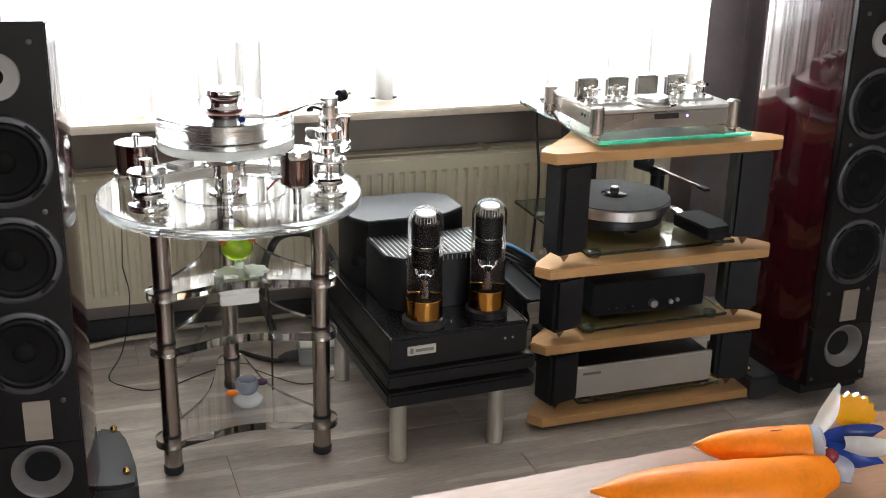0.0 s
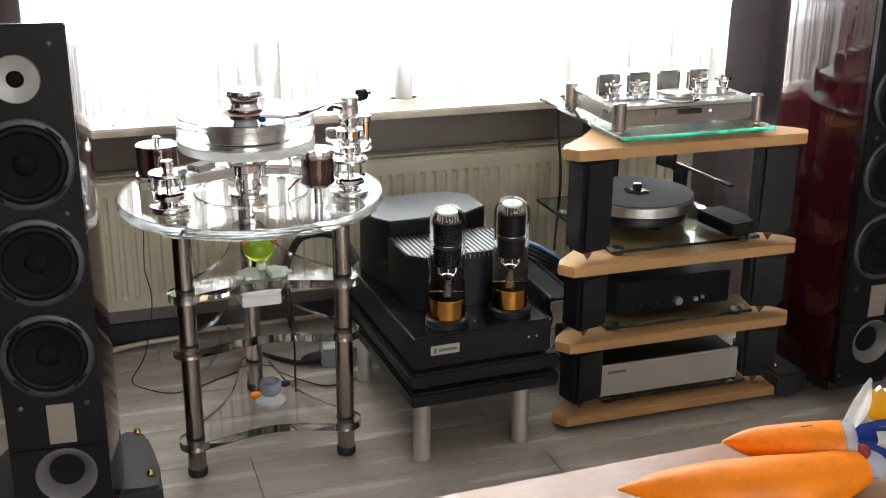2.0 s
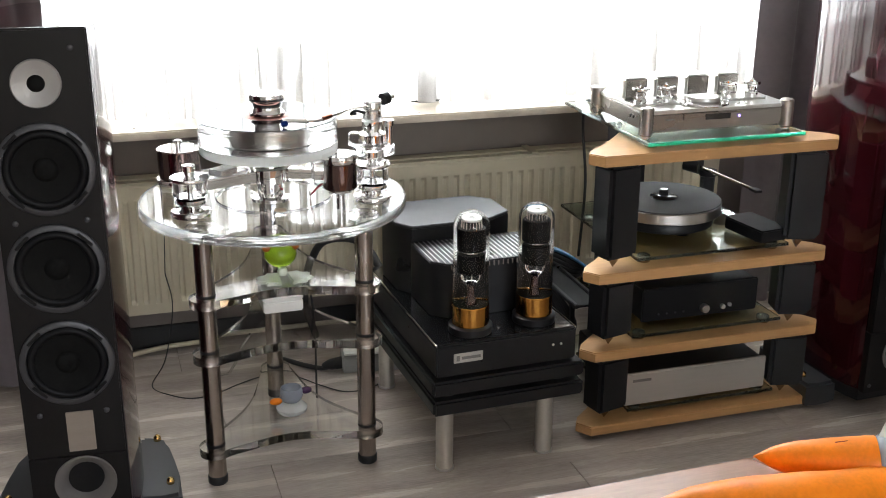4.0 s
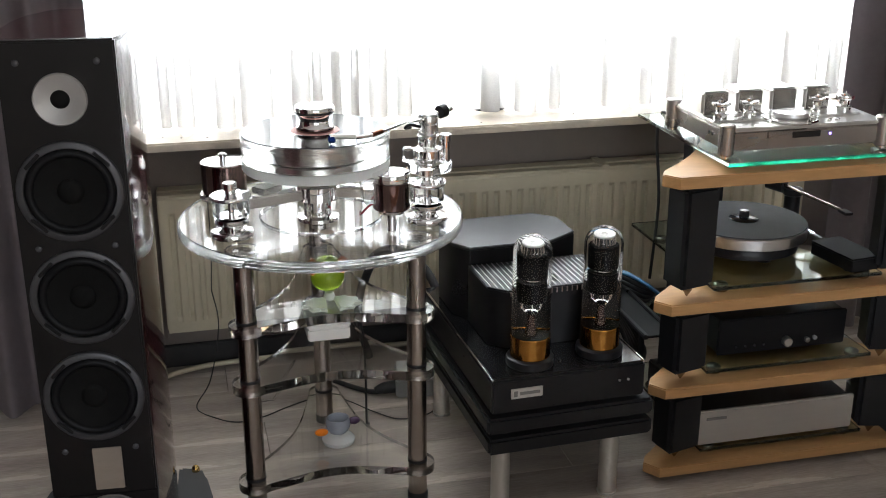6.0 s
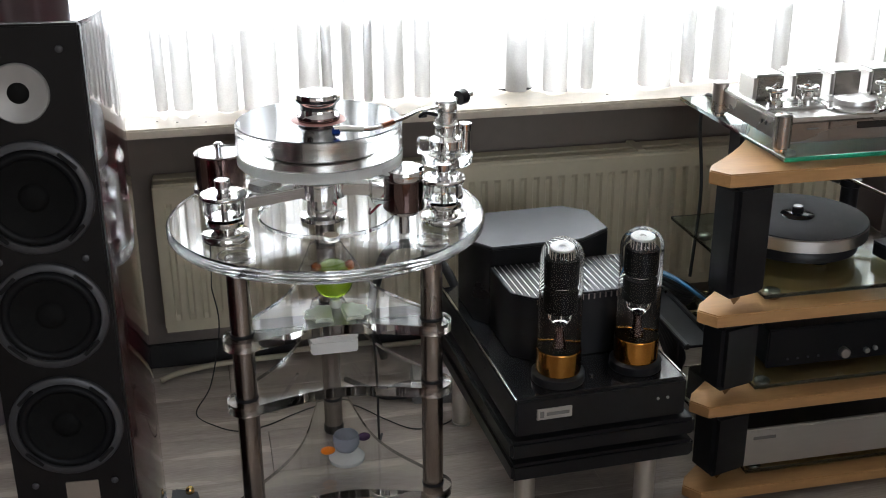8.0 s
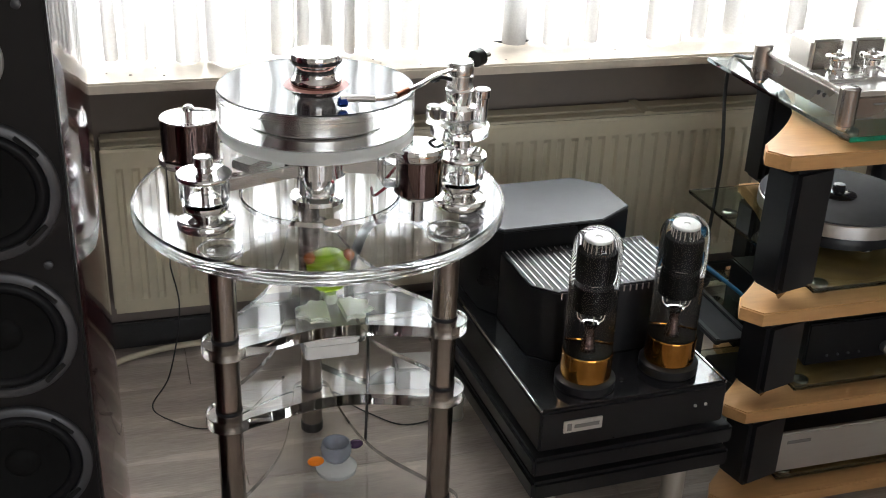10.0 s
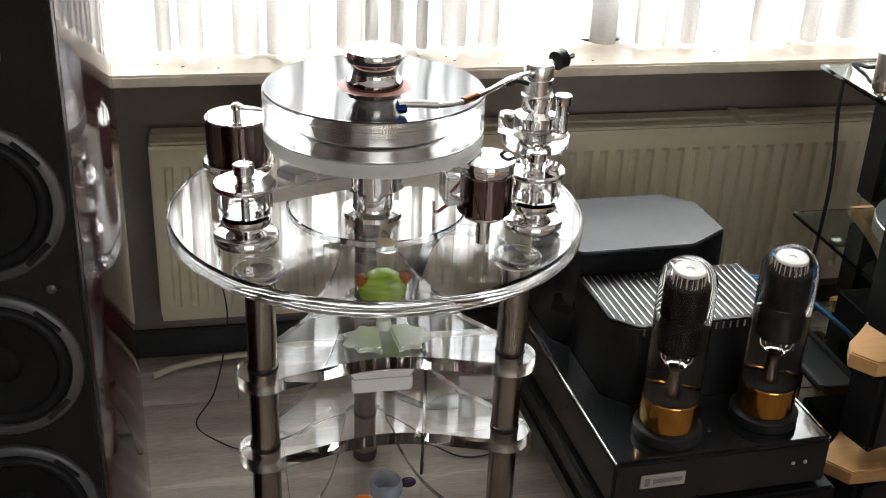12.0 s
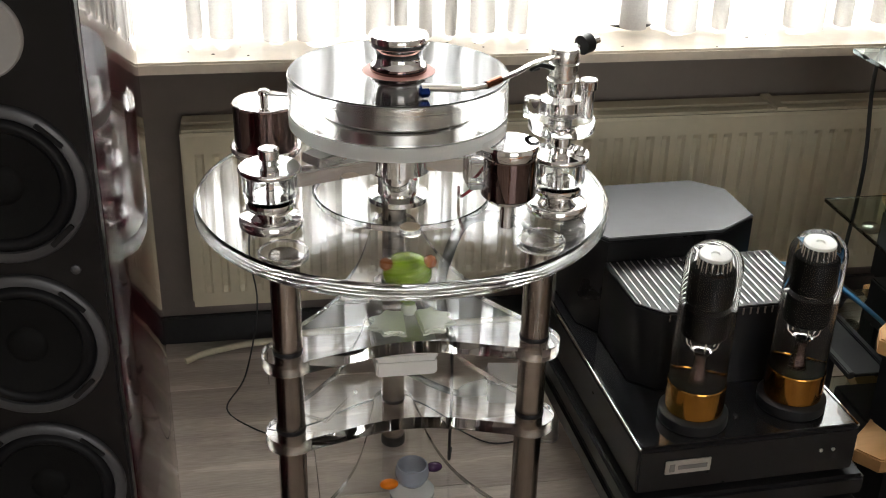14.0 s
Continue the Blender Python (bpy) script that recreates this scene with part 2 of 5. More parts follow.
M_MAPLE = mat("maple_veneer", (0.48, 0.265, 0.105), 0.42, noise_scale=5, vary=0.16, bump=0.06, bump_scale=120, stretch=(0.35, 2.2, 2.2), fine=70)
M_TABLE = mat("oiled_table_wood", (0.34, 0.19, 0.115), 0.38, noise_scale=4, vary=0.24, rough_vary=0.08, bump=0.05, bump_scale=120, stretch=(0.4, 3, 3), fine=60)
M_PLANK = mat("grey_oak_laminate", (0.47, 0.405, 0.355), 0.24, noise_scale=4.5, vary=0.32, rough_vary=0.09, bump=0.06, bump_scale=160, stretch=(0.35, 3.0, 1), fine=85, piece=0.10)
M_DRAPE = mat("dark_drape_cloth", (0.17, 0.145, 0.155), 0.62, noise_scale=5, vary=0.12, bump=0.3, bump_scale=500)
M_GREENGLASS = mat("green_glass", (0.42, 0.62, 0.03), 0.08, trans=0.55, ior=1.45, noise_scale=40, vary=0.2)
M_ORANGEGLASS = mat("orange_glass", (0.95, 0.25, 0.003), 0.45, spec=0.3, trans=0.12, ior=1.45, noise_scale=18, vary=0.15, coat=0.05, fine=160)
M_AMBER = mat("amber_glass", (0.65, 0.20, 0.03), 0.06, trans=0.6, ior=1.45, noise_scale=20, vary=0.1)
M_WHITEGLASS = mat("opal_glass", (0.86, 0.87, 0.85), 0.18, trans=0.35, ior=1.45, noise_scale=12, vary=0.05)
M_CLEARGREY = mat("smoky_glass", (0.62, 0.66, 0.75), 0.05, trans=0.6, ior=1.45, noise_scale=12, vary=0.05)
M_BLUEGLASS = mat("blue_glass", (0.03, 0.09, 0.42), 0.06, trans=0.4, ior=1.45, noise_scale=12, vary=0.12)
M_PURPLE = mat("purple_glass", (0.09, 0.04, 0.11), 0.1, trans=0.3, ior=1.45, noise_scale=12, vary=0.1)
M_REDGLASS = mat("red_glass", (0.30, 0.03, 0.04), 0.08, trans=0.3, ior=1.45, noise_scale=14, vary=0.1)
M_YELLOWGLASS = mat("yellow_glass", (0.90, 0.46, 0.01), 0.1, trans=0.35, ior=1.45, noise_scale=14, vary=0.1)
M_WHITEPLASTIC = mat("white_plastic", (0.72, 0.71, 0.68), 0.45, noise_scale=9, vary=0.04)
M_GREYPLASTIC = mat("grey_plastic", (0.30, 0.30, 0.29), 0.5, noise_scale=9, vary=0.08)
M_BLUECABLE = mat("blue_cable", (0.012, 0.10, 0.20), 0.4, noise_scale=60, vary=0.3)
M_BLUEANO = mat("blue_anodised", (0.012, 0.035, 0.16), 0.15, 1.0, noise_scale=30, vary=0.2)
# plain dark metal, also chrome with a dark reflection painted in
M_DARKMETAL_REFLECTION = mat("dark_metal_and_reflection", (0.20, 0.14, 0.13), 0.06, 1.0, noise_scale=9, rough_vary=0.02)
M_GREENEDGE = mat("green_glass_edge", (0.05, 0.72, 0.42), 0.05, trans=0.75, ior=1.5, noise_scale=25, vary=0.3)
M_COPPER = mat("reddish_brown_metal", (0.30, 0.11, 0.06), 0.2, 1.0, noise_scale=30, vary=0.1)
M_OPALGREEN = mat("frosted_pale_glass", (0.86, 0.90, 0.78), 0.30, trans=0.20, ior=1.45, noise_scale=14, vary=0.06)
M_CORK = mat("beige_level_face", (0.62, 0.50, 0.36), 0.4, noise_scale=60, vary=0.1)
M_INK = mat("grey_print", (0.20, 0.19, 0.18), 0.6)


def cloth_net():
    m = bpy.data.materials.new("sheer_net_cloth")
    m.use_nodes = True
    nt = m.node_tree
    nt.nodes.remove(nt.nodes["Principled BSDF"])
    tr = nt.nodes.new("ShaderNodeBsdfTranslucent")
    df = nt.nodes.new("ShaderNodeBsdfDiffuse")
    tp = nt.nodes.new("ShaderNodeBsdfTransparent")
    tc = nt.nodes.new("ShaderNodeTexCoord")
    nz = nt.nodes.new("ShaderNodeTexNoise")
    nz.inputs["Scale"].default_value = 260
    nz.inputs["Detail"].default_value = 2
    nt.links.new(tc.outputs["Object"], nz.inputs["Vector"])
    fac = nt.nodes.new("ShaderNodeMapRange")
    fac.inputs[1].default_value, fac.inputs[2].default_value = 0.35, 0.65
    fac.inputs[3].default_value, fac.inputs[4].default_value = 0.77, 0.83
    nt.links.new(nz.outputs[0], fac.inputs[0])
    for n in (tr, df):
        n.inputs["Color"].default_value = (0.56, 0.55, 0.53, 1)
    m1 = nt.nodes.new("ShaderNodeMixShader")
    m1.inputs[0].default_value = 0.30
    nt.links.new(tr.outputs[0], m1.inputs[1])
    nt.links.new(df.outputs[0], m1.inputs[2])
    m2 = nt.nodes.new("ShaderNodeMixShader")
    nt.links.new(fac.outputs[0], m2.inputs[0])
    nt.links.new(tp.outputs[0], m2.inputs[1])
    nt.links.new(m1.outputs[0], m2.inputs[2])
    nt.links.new(m2.outputs[0], nt.nodes["Material Output"].inputs["Surface"])
    return m


M_NET = cloth_net()


def vinyl_grooves(m):
    nt = m.node_tree
    p = nt.nodes["Principled BSDF"]
    tc = nt.nodes.new("ShaderNodeTexCoord")
    wv = nt.nodes.new("ShaderNodeTexWave")
    wv.wave_type, wv.rings_direction = 'RINGS', 'Z'
    wv.inputs["Scale"].default_value = 160
    wv.inputs["Distortion"].default_value = 0.0
    nt.links.new(tc.outputs["Object"], wv.inputs["Vector"])
    w2 = nt.nodes.new("ShaderNodeTexWave")
    w2.wave_type, w2.rings_direction = 'RINGS', 'Z'
    w2.inputs["Scale"].default_value = 13
    nt.links.new(tc.outputs["Object"], w2.inputs["Vector"])
    r = nt.nodes.new("ShaderNodeMapRange")
    r.inputs[3].default_value, r.inputs[4].default_value = 0.03, 0.09
    nt.links.new(w2.outputs["Fac"], r.inputs[0])
    nt.links.new(r.outputs[0], p.inputs["Roughness"])
    b = nt.nodes.new("ShaderNodeBump")
    b.inputs["Strength"].default_value, b.inputs["Distance"].default_value = 0.015, 0.0006
    nt.links.new(wv.outputs["Fac"], b.inputs["Height"])
    nt.links.new(b.outputs[0], p.inputs["Normal"])


vinyl_grooves(M_VINYL)

# ---- the room ----
WALL_Y = 0.165
X0, X1, Y0, Y1 = -1.6, 4.3, -5.2, WALL_Y
WX0, WX1, WZ0, WZ1 = 0.42, 3.02, 0.656, 2.25      # window opening

floor = struct("floor", box(X0, X1, Y0, Y1 + 0.35, -0.10, -0.012), M_SUB, "grey-brown oak laminate plank floor with a dull sheen", "floor")
ceiling = struct("ceiling", box(X0, X1, Y0, Y1 + 0.35, 2.55, 2.65), M_CEIL, "plain white painted ceiling over the whole room", "ceiling")
bm = box(X0, WX0, Y1, Y1 + 0.35, 0, 2.55)
box(WX1, X1, Y1, Y1 + 0.35, 0, 2.55, bm=bm)
box(WX0, WX1, Y1, Y1 + 0.35, 0, WZ0, bm=bm)
box(WX0, WX1, Y1, Y1 + 0.35, WZ1, 2.55, bm=bm)
struct("wall_north", bm, M_WALL, "taupe painted wall under and around the wide window", "wall")
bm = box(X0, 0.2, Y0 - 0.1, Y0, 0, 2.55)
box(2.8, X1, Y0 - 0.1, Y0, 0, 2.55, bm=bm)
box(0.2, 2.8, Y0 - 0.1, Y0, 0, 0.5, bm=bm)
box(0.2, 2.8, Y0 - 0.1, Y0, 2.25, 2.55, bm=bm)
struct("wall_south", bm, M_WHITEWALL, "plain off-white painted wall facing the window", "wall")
struct("wall_west", box(X0 - 0.1, X0, Y0, Y1 + 0.35, 0, 2.55), M_WHITEWALL, "plain off-white painted side wall", "wall")
struct("wall_east", box(X1, X1 + 0.1, Y0, Y1 + 0.35, 0, 2.55), M_WHITEWALL, "plain off-white painted side wall beside the window", "wall")
struct("baseboard", box(X0, X1, Y1 - 0.014, Y1, 0, 0.065, 0.003), M_GAPSHADE_SKIRTING, "low dark skirting board along the window wall", "baseboard")
sill = struct("window_sill", box(0.52, 2.74, -0.016, Y1 + 0.2, WZ0, 0.678, 0.004), M_SILL,
              "cream marble-look window sill with stains and crumbs", "window sill")

# window frame and panes
win = tagged(new("window_1"), "wide white-framed window with clear panes behind net curtains", "window", kind="structure")
FY = Y1 + 0.20
part("window_frame", box(WX0, WX1, FY, FY + 0.07, 0.68, 0.74, 0.004), M_FRAME, win)
part("window_frame", box(WX0, WX1, FY, FY + 0.07, WZ1 - 0.06, WZ1, 0.004), M_FRAME, win)
for xx in (WX0, 1.30, 2.36, WX1 - 0.06):
    part("window_frame", box(xx, xx + 0.06, FY, FY + 0.07, 0.741, WZ1 - 0.061, 0.004), M_FRAME, win)
for a, b_ in ((WX0 + 0.06, 1.30), (1.36, 2.36), (2.42, WX1 - 0.06)):
    pane = part("pane", box(a, b_, FY + 0.03, FY + 0.036, 0.741, WZ1 - 0.061), M_ACRYL, win)
    pane.visible_shadow = False


# unseen window, assumed from the light on front faces, added for room fill
win2 = tagged(new("window_2"), "assumed, unseen white-framed window at the far end of the room, added for fill light", "window", kind="structure")
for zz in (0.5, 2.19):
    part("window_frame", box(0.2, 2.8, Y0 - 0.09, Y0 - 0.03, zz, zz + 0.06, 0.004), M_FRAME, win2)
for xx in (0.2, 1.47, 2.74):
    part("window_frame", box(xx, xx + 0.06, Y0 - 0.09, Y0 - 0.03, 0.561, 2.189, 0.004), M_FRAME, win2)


def fold_y(x, amp, seed):
    return amp * (math.sin(x * 68 + 1.3 * math.sin(x * 9 + seed)) + 0.45 * math.sin(x * 121 + seed * 2 + 1.1 * math.sin(x * 17)))


def curtain(name, x0, x1, y, z0, z1, amp, seed, material, label, freq=1.0, flare=0.25):
    n = int((x1 - x0) / 0.006)
    zs = [z0, z0 + 0.02, z0 + 0.08, z0 + 0.19, z0 + 0.4, z0 + 0.8, z1]

    cloth = bmesh.new()
    rows = []
    for z in zs:
        k = (z - z0) / (z1 - z0)
        rows.append([cloth.verts.new((x0 + (x1 - x0) * i / n + 0.010 * math.sin(k * 2 + i * 0.11 + seed) * k,
                                      y + fold_y((x0 + (x1 - x0) * i / n) * freq, amp * (1 + flare * (1 - k)), seed)
                                      + 0.004 * math.sin(i * 0.23 + z * 7), z)) for i in range(n + 1)])
    for a, c in zip(rows, rows[1:]):
        for i in range(n):
            cloth.faces.new((a[i], a[i + 1], c[i + 1], c[i]))
    cu = thing(name, label, "curtain", (x0 + x1) / 2, y, z0)
    part("cloth", cloth, material, cu, smooth=80)
    return cu


# net curtain: a nearly flat sheet from which single round pleats stand out towards the room
PLEATS = ((0.60, 0.060), (0.74, 0.030), (0.868, 0.028), (0.917, 0.046), (1.018, 0.050), (1.098, 0.084), (1.212, 0.050), (1.256, 0.026),
          (1.305, 0.026), (1.354, 0.022), (1.416, 0.050), (1.486, 0.040), (1.722, 0.052), (1.822, 0.062), (1.906, 0.030), (2.083, 0.086),
          (2.174, 0.034), (2.262, 0.050), (2.430, 0.040), (2.640, 0.105), (2.755, 0.036), (2.860, 0.060))


def net_outline(x0, x1, y, k):
    """Points of the hem line at the height share k: the pleats lose their roundness upwards."""
    pts, x = [], x0
    for n, (c, w) in enumerate(PLEATS):
        drift = 0.012 * math.sin(n * 2.3) * k
        c, w = c + drift, w * (1.0 - 0.25 * k * (n % 3) / 2)
        deep = (0.030 + 0.35 * w) * (1.0 - 0.30 * k)
        neck = 0.27 * w
        lead = c - neck
        for q in range(4):
            u = q / 4
            pts.append((x + (lead - x) * u, y + 0.010 * math.sin(math.pi * u) * (1 if n % 2 else 0.4)))
        for q in range(15):
            a = -math.pi * (0.16 + 1.68 * q / 14)
            pts.append((c + 0.5 * w * math.sin(a), y + deep * 0.5 * (math.cos(a) - 0.88)))
        x = c + neck
    pts.append((x1, y))
    return pts


def net_curtain(x0, x1, y, z0, z1, hem):
    def sheet(zs, off):
        b = bmesh.new()
        rows = [[b.verts.new((px_, py_ + off, z + 0.004 * math.sin(px_ * 23))) for px_, py_ in net_outline(x0, x1, y, (z - z0) / (z1 - z0))] for z in zs]
        for p, q in zip(rows, rows[1:]):
            for i in range(len(p) - 1):
                b.faces.new((p[i], p[i + 1], q[i + 1], q[i]))
        return b
    cu = thing("net_curtain", "sheer white pleated net curtain hanging before the window", "curtain", (x0 + x1) / 2, y, z0)
    part("cloth", sheet([z0, z0 + 0.05, z0 + hem, z0 + 0.4, z0 + 0.8, z0 + 1.2, z1], 0.0), M_NET, cu, smooth=80)
    part("hem", sheet([z0, z0 + 0.05, z0 + hem], -0.003), M_NET, cu, "doubled bottom hem", smooth=80)
    return cu


net_curtain(0.45, 3.0, 0.135, 0.684, 2.32, 0.188)
curtain("dark_curtain", -0.25, 0.705, -0.055, 0.02, 2.38, 0.026, 2.1, M_DRAPE, "dark purple-grey drape hanging to the floor beside the window", freq=0.62)
curtain("dark_curtain", 2.70, 3.75, -0.055, 0.02, 2.38, 0.026, 4.4, M_DRAPE, "dark purple-grey drape gathered behind the rack and loudspeaker", freq=0.62)
rail = struct("trim", box(-0.4, 3.9, -0.09, 0.16, 2.39, 2.42, 0.004), M_FRAME, "white curtain rail fixed to the wall above the window", "curtain rail")

# ---- radiator ----
RX0, RX1, RY, RZ0, RZ1 = 0.83, 2.66, 0.046, 0.148, 0.521
rad = thing("radiator", "cream enamelled panel radiator with pressed vertical ribs under the sill", "radiator", (RX0 + RX1) / 2, 0.1, 0)


def ribbed_panel(y, sign):
    b = bmesh.new()
    period = 0.0333
    xs = [(RX0, 0.0), (RX0 + 0.022, 0.0)]
    x = RX0 + 0.022
    while x + period < RX1 - 0.02:
        xs += [(x + 0.004, 0.007), (x + 0.013, 0.007), (x + 0.018, 0.0), (x + period, 0.0)]
        x += period
    xs.append((RX1, 0.0))
    zs = [(RZ0, 0), (RZ0 + 0.030, 0), (RZ0 + 0.042, 1), (RZ1 - 0.052, 1), (RZ1 - 0.042, 0), (RZ1 - 0.006, 0), (RZ1, -0.8)]
    rows = [[b.verts.new((xx, y + sign * (d * k if k > 0 else (-0.004 * k)), zz)) for xx, d in xs] for zz, k in zs]
    for a, c in zip(rows, rows[1:]):
        for i in range(len(xs) - 1):
            b.faces.new((a[i], a[i + 1], c[i + 1], c[i]))
    return b


part("front_panel", ribbed_panel(RY, 1), M_RAD, rad, smooth=30)
part("back_panel", ribbed_panel(RY + 0.095, -1), M_RAD, rad, smooth=30)
part("side_cover", box(RX0 - 0.003, RX0, RY + 0.004, RY + 0.093, RZ0 + 0.01, RZ1 - 0.002, 0.001), M_RAD, rad)
part("side_cover", box(RX1, RX1 + 0.003, RY + 0.004, RY + 0.093, RZ0 + 0.01, RZ1 - 0.002, 0.001), M_RAD, rad)
# dark block stands in for the shade between front and back panel
part("gap_shade_filler", box(RX0 + 0.02, RX1 - 0.02, RY + 0.02, RY + 0.08, RZ0 + 0.02, RZ1 - 0.02), M_GAPSHADE_SKIRTING, rad, "dark filler painting the shade between the panels")
part("top_grille", box(RX0, RX1, RY + 0.012, RY + 0.040, RZ1 - 0.003, RZ1 + 0.003, 0.001), M_RAD, rad)
part("top_grille", box(RX0, RX1, RY + 0.052, RY + 0.093, RZ1 - 0.003, RZ1 + 0.004, 0.001), M_RAD, rad)
for xx in (1.22, 2.03):
    part("bracket", box(xx, xx + 0.02, RY + 0.006, RY + 0.095, RZ1 + 0.002, RZ1 + 0.009, 0.001), M_RAD, rad, "small top clip of the wall bracket")
part("pipe", tube([(0.80, 0.06, 0.012), (0.86, 0.085, 0.018), (1.0, 0.105, 0.022), (1.4, 0.11, 0.022), (2.6, 0.11, 0.022)], 0.007, 10), M_RAD, rad, "white heating pipe along the skirting")

# ---- loudspeakers ----
def yturn(x, y, z):
    """Turns a lathe so that its axis points out of the baffle, towards -y."""
    return Matrix.Translation((x, y, z)) @ Matrix.Rotation(radians(90), 4, 'X')


def holed_board(u0, u1, w0, w1, depth, cu, cw, r, bm):
    """A board with a round hole right through it, added to bm."""
    turns = sorted({2 * math.pi * k / 56 for k in range(56)} | {math.atan2(w - cw, u - cu) % (2 * math.pi) for u in (u0, u1) for w in (w0, w1)})
    loops = []
    for v in (0.0, depth):
        inner, outer = [], []
        for a in turns:
            c, s = math.cos(a), math.sin(a)
            reach = min(((u1 if c > 0 else u0) - cu) / c if abs(c) > 1e-6 else 9, ((w1 if s > 0 else w0) - cw) / s if abs(s) > 1e-6 else 9)
            inner.append(bm.verts.new((cu + r * c, v, cw + r * s)))
            outer.append(bm.verts.new((cu + reach * c, v, cw + reach * s)))
        loops.append((inner, outer))
    (fi, fo), (bi, bo) = loops
    n = len(turns)
    for k in range(n):
        q = (k + 1) % n
        for a, b in ((fi, fo), (fo, bo), (bo, bi), (bi, fi)):
            bm.faces.new((a[k], a[q], b[q], b[k]))
    return bm


def loudspeaker(x, y, yaw):
    sp = thing("loudspeaker", "tall floorstanding loudspeaker in dark cherry lacquer with black baffle", "loudspeaker", x, y, 0, yaw,
               group="pair of loudspeakers")
    side = [(0.0925, 0.021), (0.100, 0.06), (0.107, 0.115), (0.110, 0.17), (0.106, 0.24), (0.092, 0.31), (0.068, 0.375)]
    outline = side + [(0.050, 0.392)] + [(-0.050, 0.392)] + [(-a, b) for a, b in side[::-1]]
    part("cabinet", prism(outline, 0.084, 1.072, 0.006), M_RED, sp, "glossy dark red lacquered cabinet with curved sides", True, 50)
    bf = box(-0.0925, 0.0925, 0, 0.0205, 0.246, 1.074, 0.003)
    bf = holed_board(-0.0925, 0.0925, 0.084, 0.2458, 0.0205, 0.009, 0.187, 0.0555, bf)
    part("baffle", bf, M_BAFFLE, sp, "black front board", True)
    part("plinth", prism([(a * 0.97, b) for a, b in outline], 0.052, 0.0838, 0.004), M_BLACKSATIN, sp, "", True)
    tw = part("tweeter", lathe([(0.043, 0), (0.043, 0.006), (0.041, 0.008), (0.030, 0.0045), (0.018, 0.0018), (0.015, 0.0014)], m=yturn(0, -0.0005, 0.979)), M_TWEET, sp, "grey tweeter waveguide", True)
    part("dome", lathe([(0.0155, 0.0013), (0.013, 0.0035), (0.008, 0.0055), (0, 0.006)], m=yturn(0, -0.0005, 0.979), seg=24), M_CONE, tw, "black dome", True)
    for z in (0.824, 0.636, 0.447):
        w = part("woofer", lathe([(0.0865, 0), (0.0865, 0.005), (0.0845, 0.007), (0.0750, 0.007), (0.0735, 0.004)], m=yturn(0, -0.0005, z), seg=64), M_RING, sp, "woofer with grey basket ring", True)
        part("surround", lathe([(0.0735, 0.003), (0.070, 0.008), (0.065, 0.009), (0.060, 0.006), (0.058, 0.002)], m=yturn(0, -0.0005, z), seg=48), M_SURROUND, w, "", True)
        part("cone", lathe([(0.0585, 0.0050), (0.042, 0.0022), (0.022, 0.0008), (0.020, 0.0030), (0.014, 0.0052), (0.006, 0.0062), (0, 0.0065)], m=yturn(0, -0.0005, z), seg=48), M_CONE, w, "", True)
        for k in range(4):
            a = radians(45 + 90 * k)
            slot = box(-0.017, 0.017, -0.0088, -0.0070, -0.003, 0.003, 0.0012)
            slot.transform(Matrix.Translation((0.0775 * math.cos(a), 0, z + 0.0775 * math.sin(a))) @ Matrix.Rotation(-a + radians(90), 4, 'Y'))
            part("slot", slot, M_BLACKMATT, w, "", True)
    for u, z in ((-0.0625, 1.039), (0.0625, 1.039), (-0.062, 0.7265), (0.062, 0.7265), (-0.0615, 0.340), (0.0615, 0.340)):
        part("grille_socket", lathe([(0.0055, 0), (0.0055, 0.002), (0.004, 0.003), (0, 0.003)], m=yturn(u, -0.0005, z), seg=16), M_RING, sp, "", True)
    part("badge", box(-0.0150, 0.0360, -0.0035, -0.0002, 0.258, 0.343, 0.001), M_BADGE, sp, "rectangular brushed metal plate", True)
    port = part("bass_port", lathe([(0.0590, 0.0006), (0.0590, 0.0030), (0.0575, 0.0040), (0.0550, 0.0030), (0.0490, -0.0020), (0.0430, -0.0080), (0.0375, -0.0140), (0.0340, -0.0195)], m=yturn(0.009, -0.0005, 0.187)), M_PORT, sp, "flared bass port", True)
    # flat black disc paints the darkness of the deep port
    part("port_shade_disc", lathe([(0.0345, -0.0192), (0.02, -0.0196), (0, -0.0197)], m=yturn(0.009, -0.0005, 0.187), seg=32), M_BLACKMATT, port, "black disc painting the dark depth of the port", True)
    for u, z in ((-0.078, 0.104), (0.078, 0.104)):
        part("grille_socket", lathe([(0.005, 0), (0.005, 0.002), (0, 0.003)], m=yturn(u, -0.0005, z), seg=16), M_RING, sp, "", True)
    for s in (-1, 1):
        foot = part("outrigger_foot", prism([(s * 0.100, 0.095), (s * 0.150, 0.090), (s * 0.189, 0.097), (s * 0.185, 0.170), (s * 0.175, 0.240), (s * 0.163, 0.305), (s * 0.150, 0.358), (s * 0.100, 0.371)][::s], 0.014, 0.078, 0.008), M_FOOT, sp, "black outrigger foot", True)
        for yy, xx, zz in ((0.146, 0.165, 0.0775), (0.345, 0.137, 0.0775)):
            part("spike_knob", lathe([(0.0, 0), (0.008, 0), (0.009, 0.003), (0.008, 0.010), (0.004, 0.014), (0, 0.0145)], s * xx, yy, zz, 20), M_GOLD, foot, "gold-plated knob", True)
            part("spike", lathe([(0.001, 0.0), (0.006, 0.012), (0.006, 0.02)], s * xx, yy, 0.0, 14), M_GOLD, foot, "", True)
    return sp


sp = loudspeaker(0.712, -0.893, -4)
sp2 = copy_thing(sp, pose(2.676, -0.836, 0, 0, 0, 2))

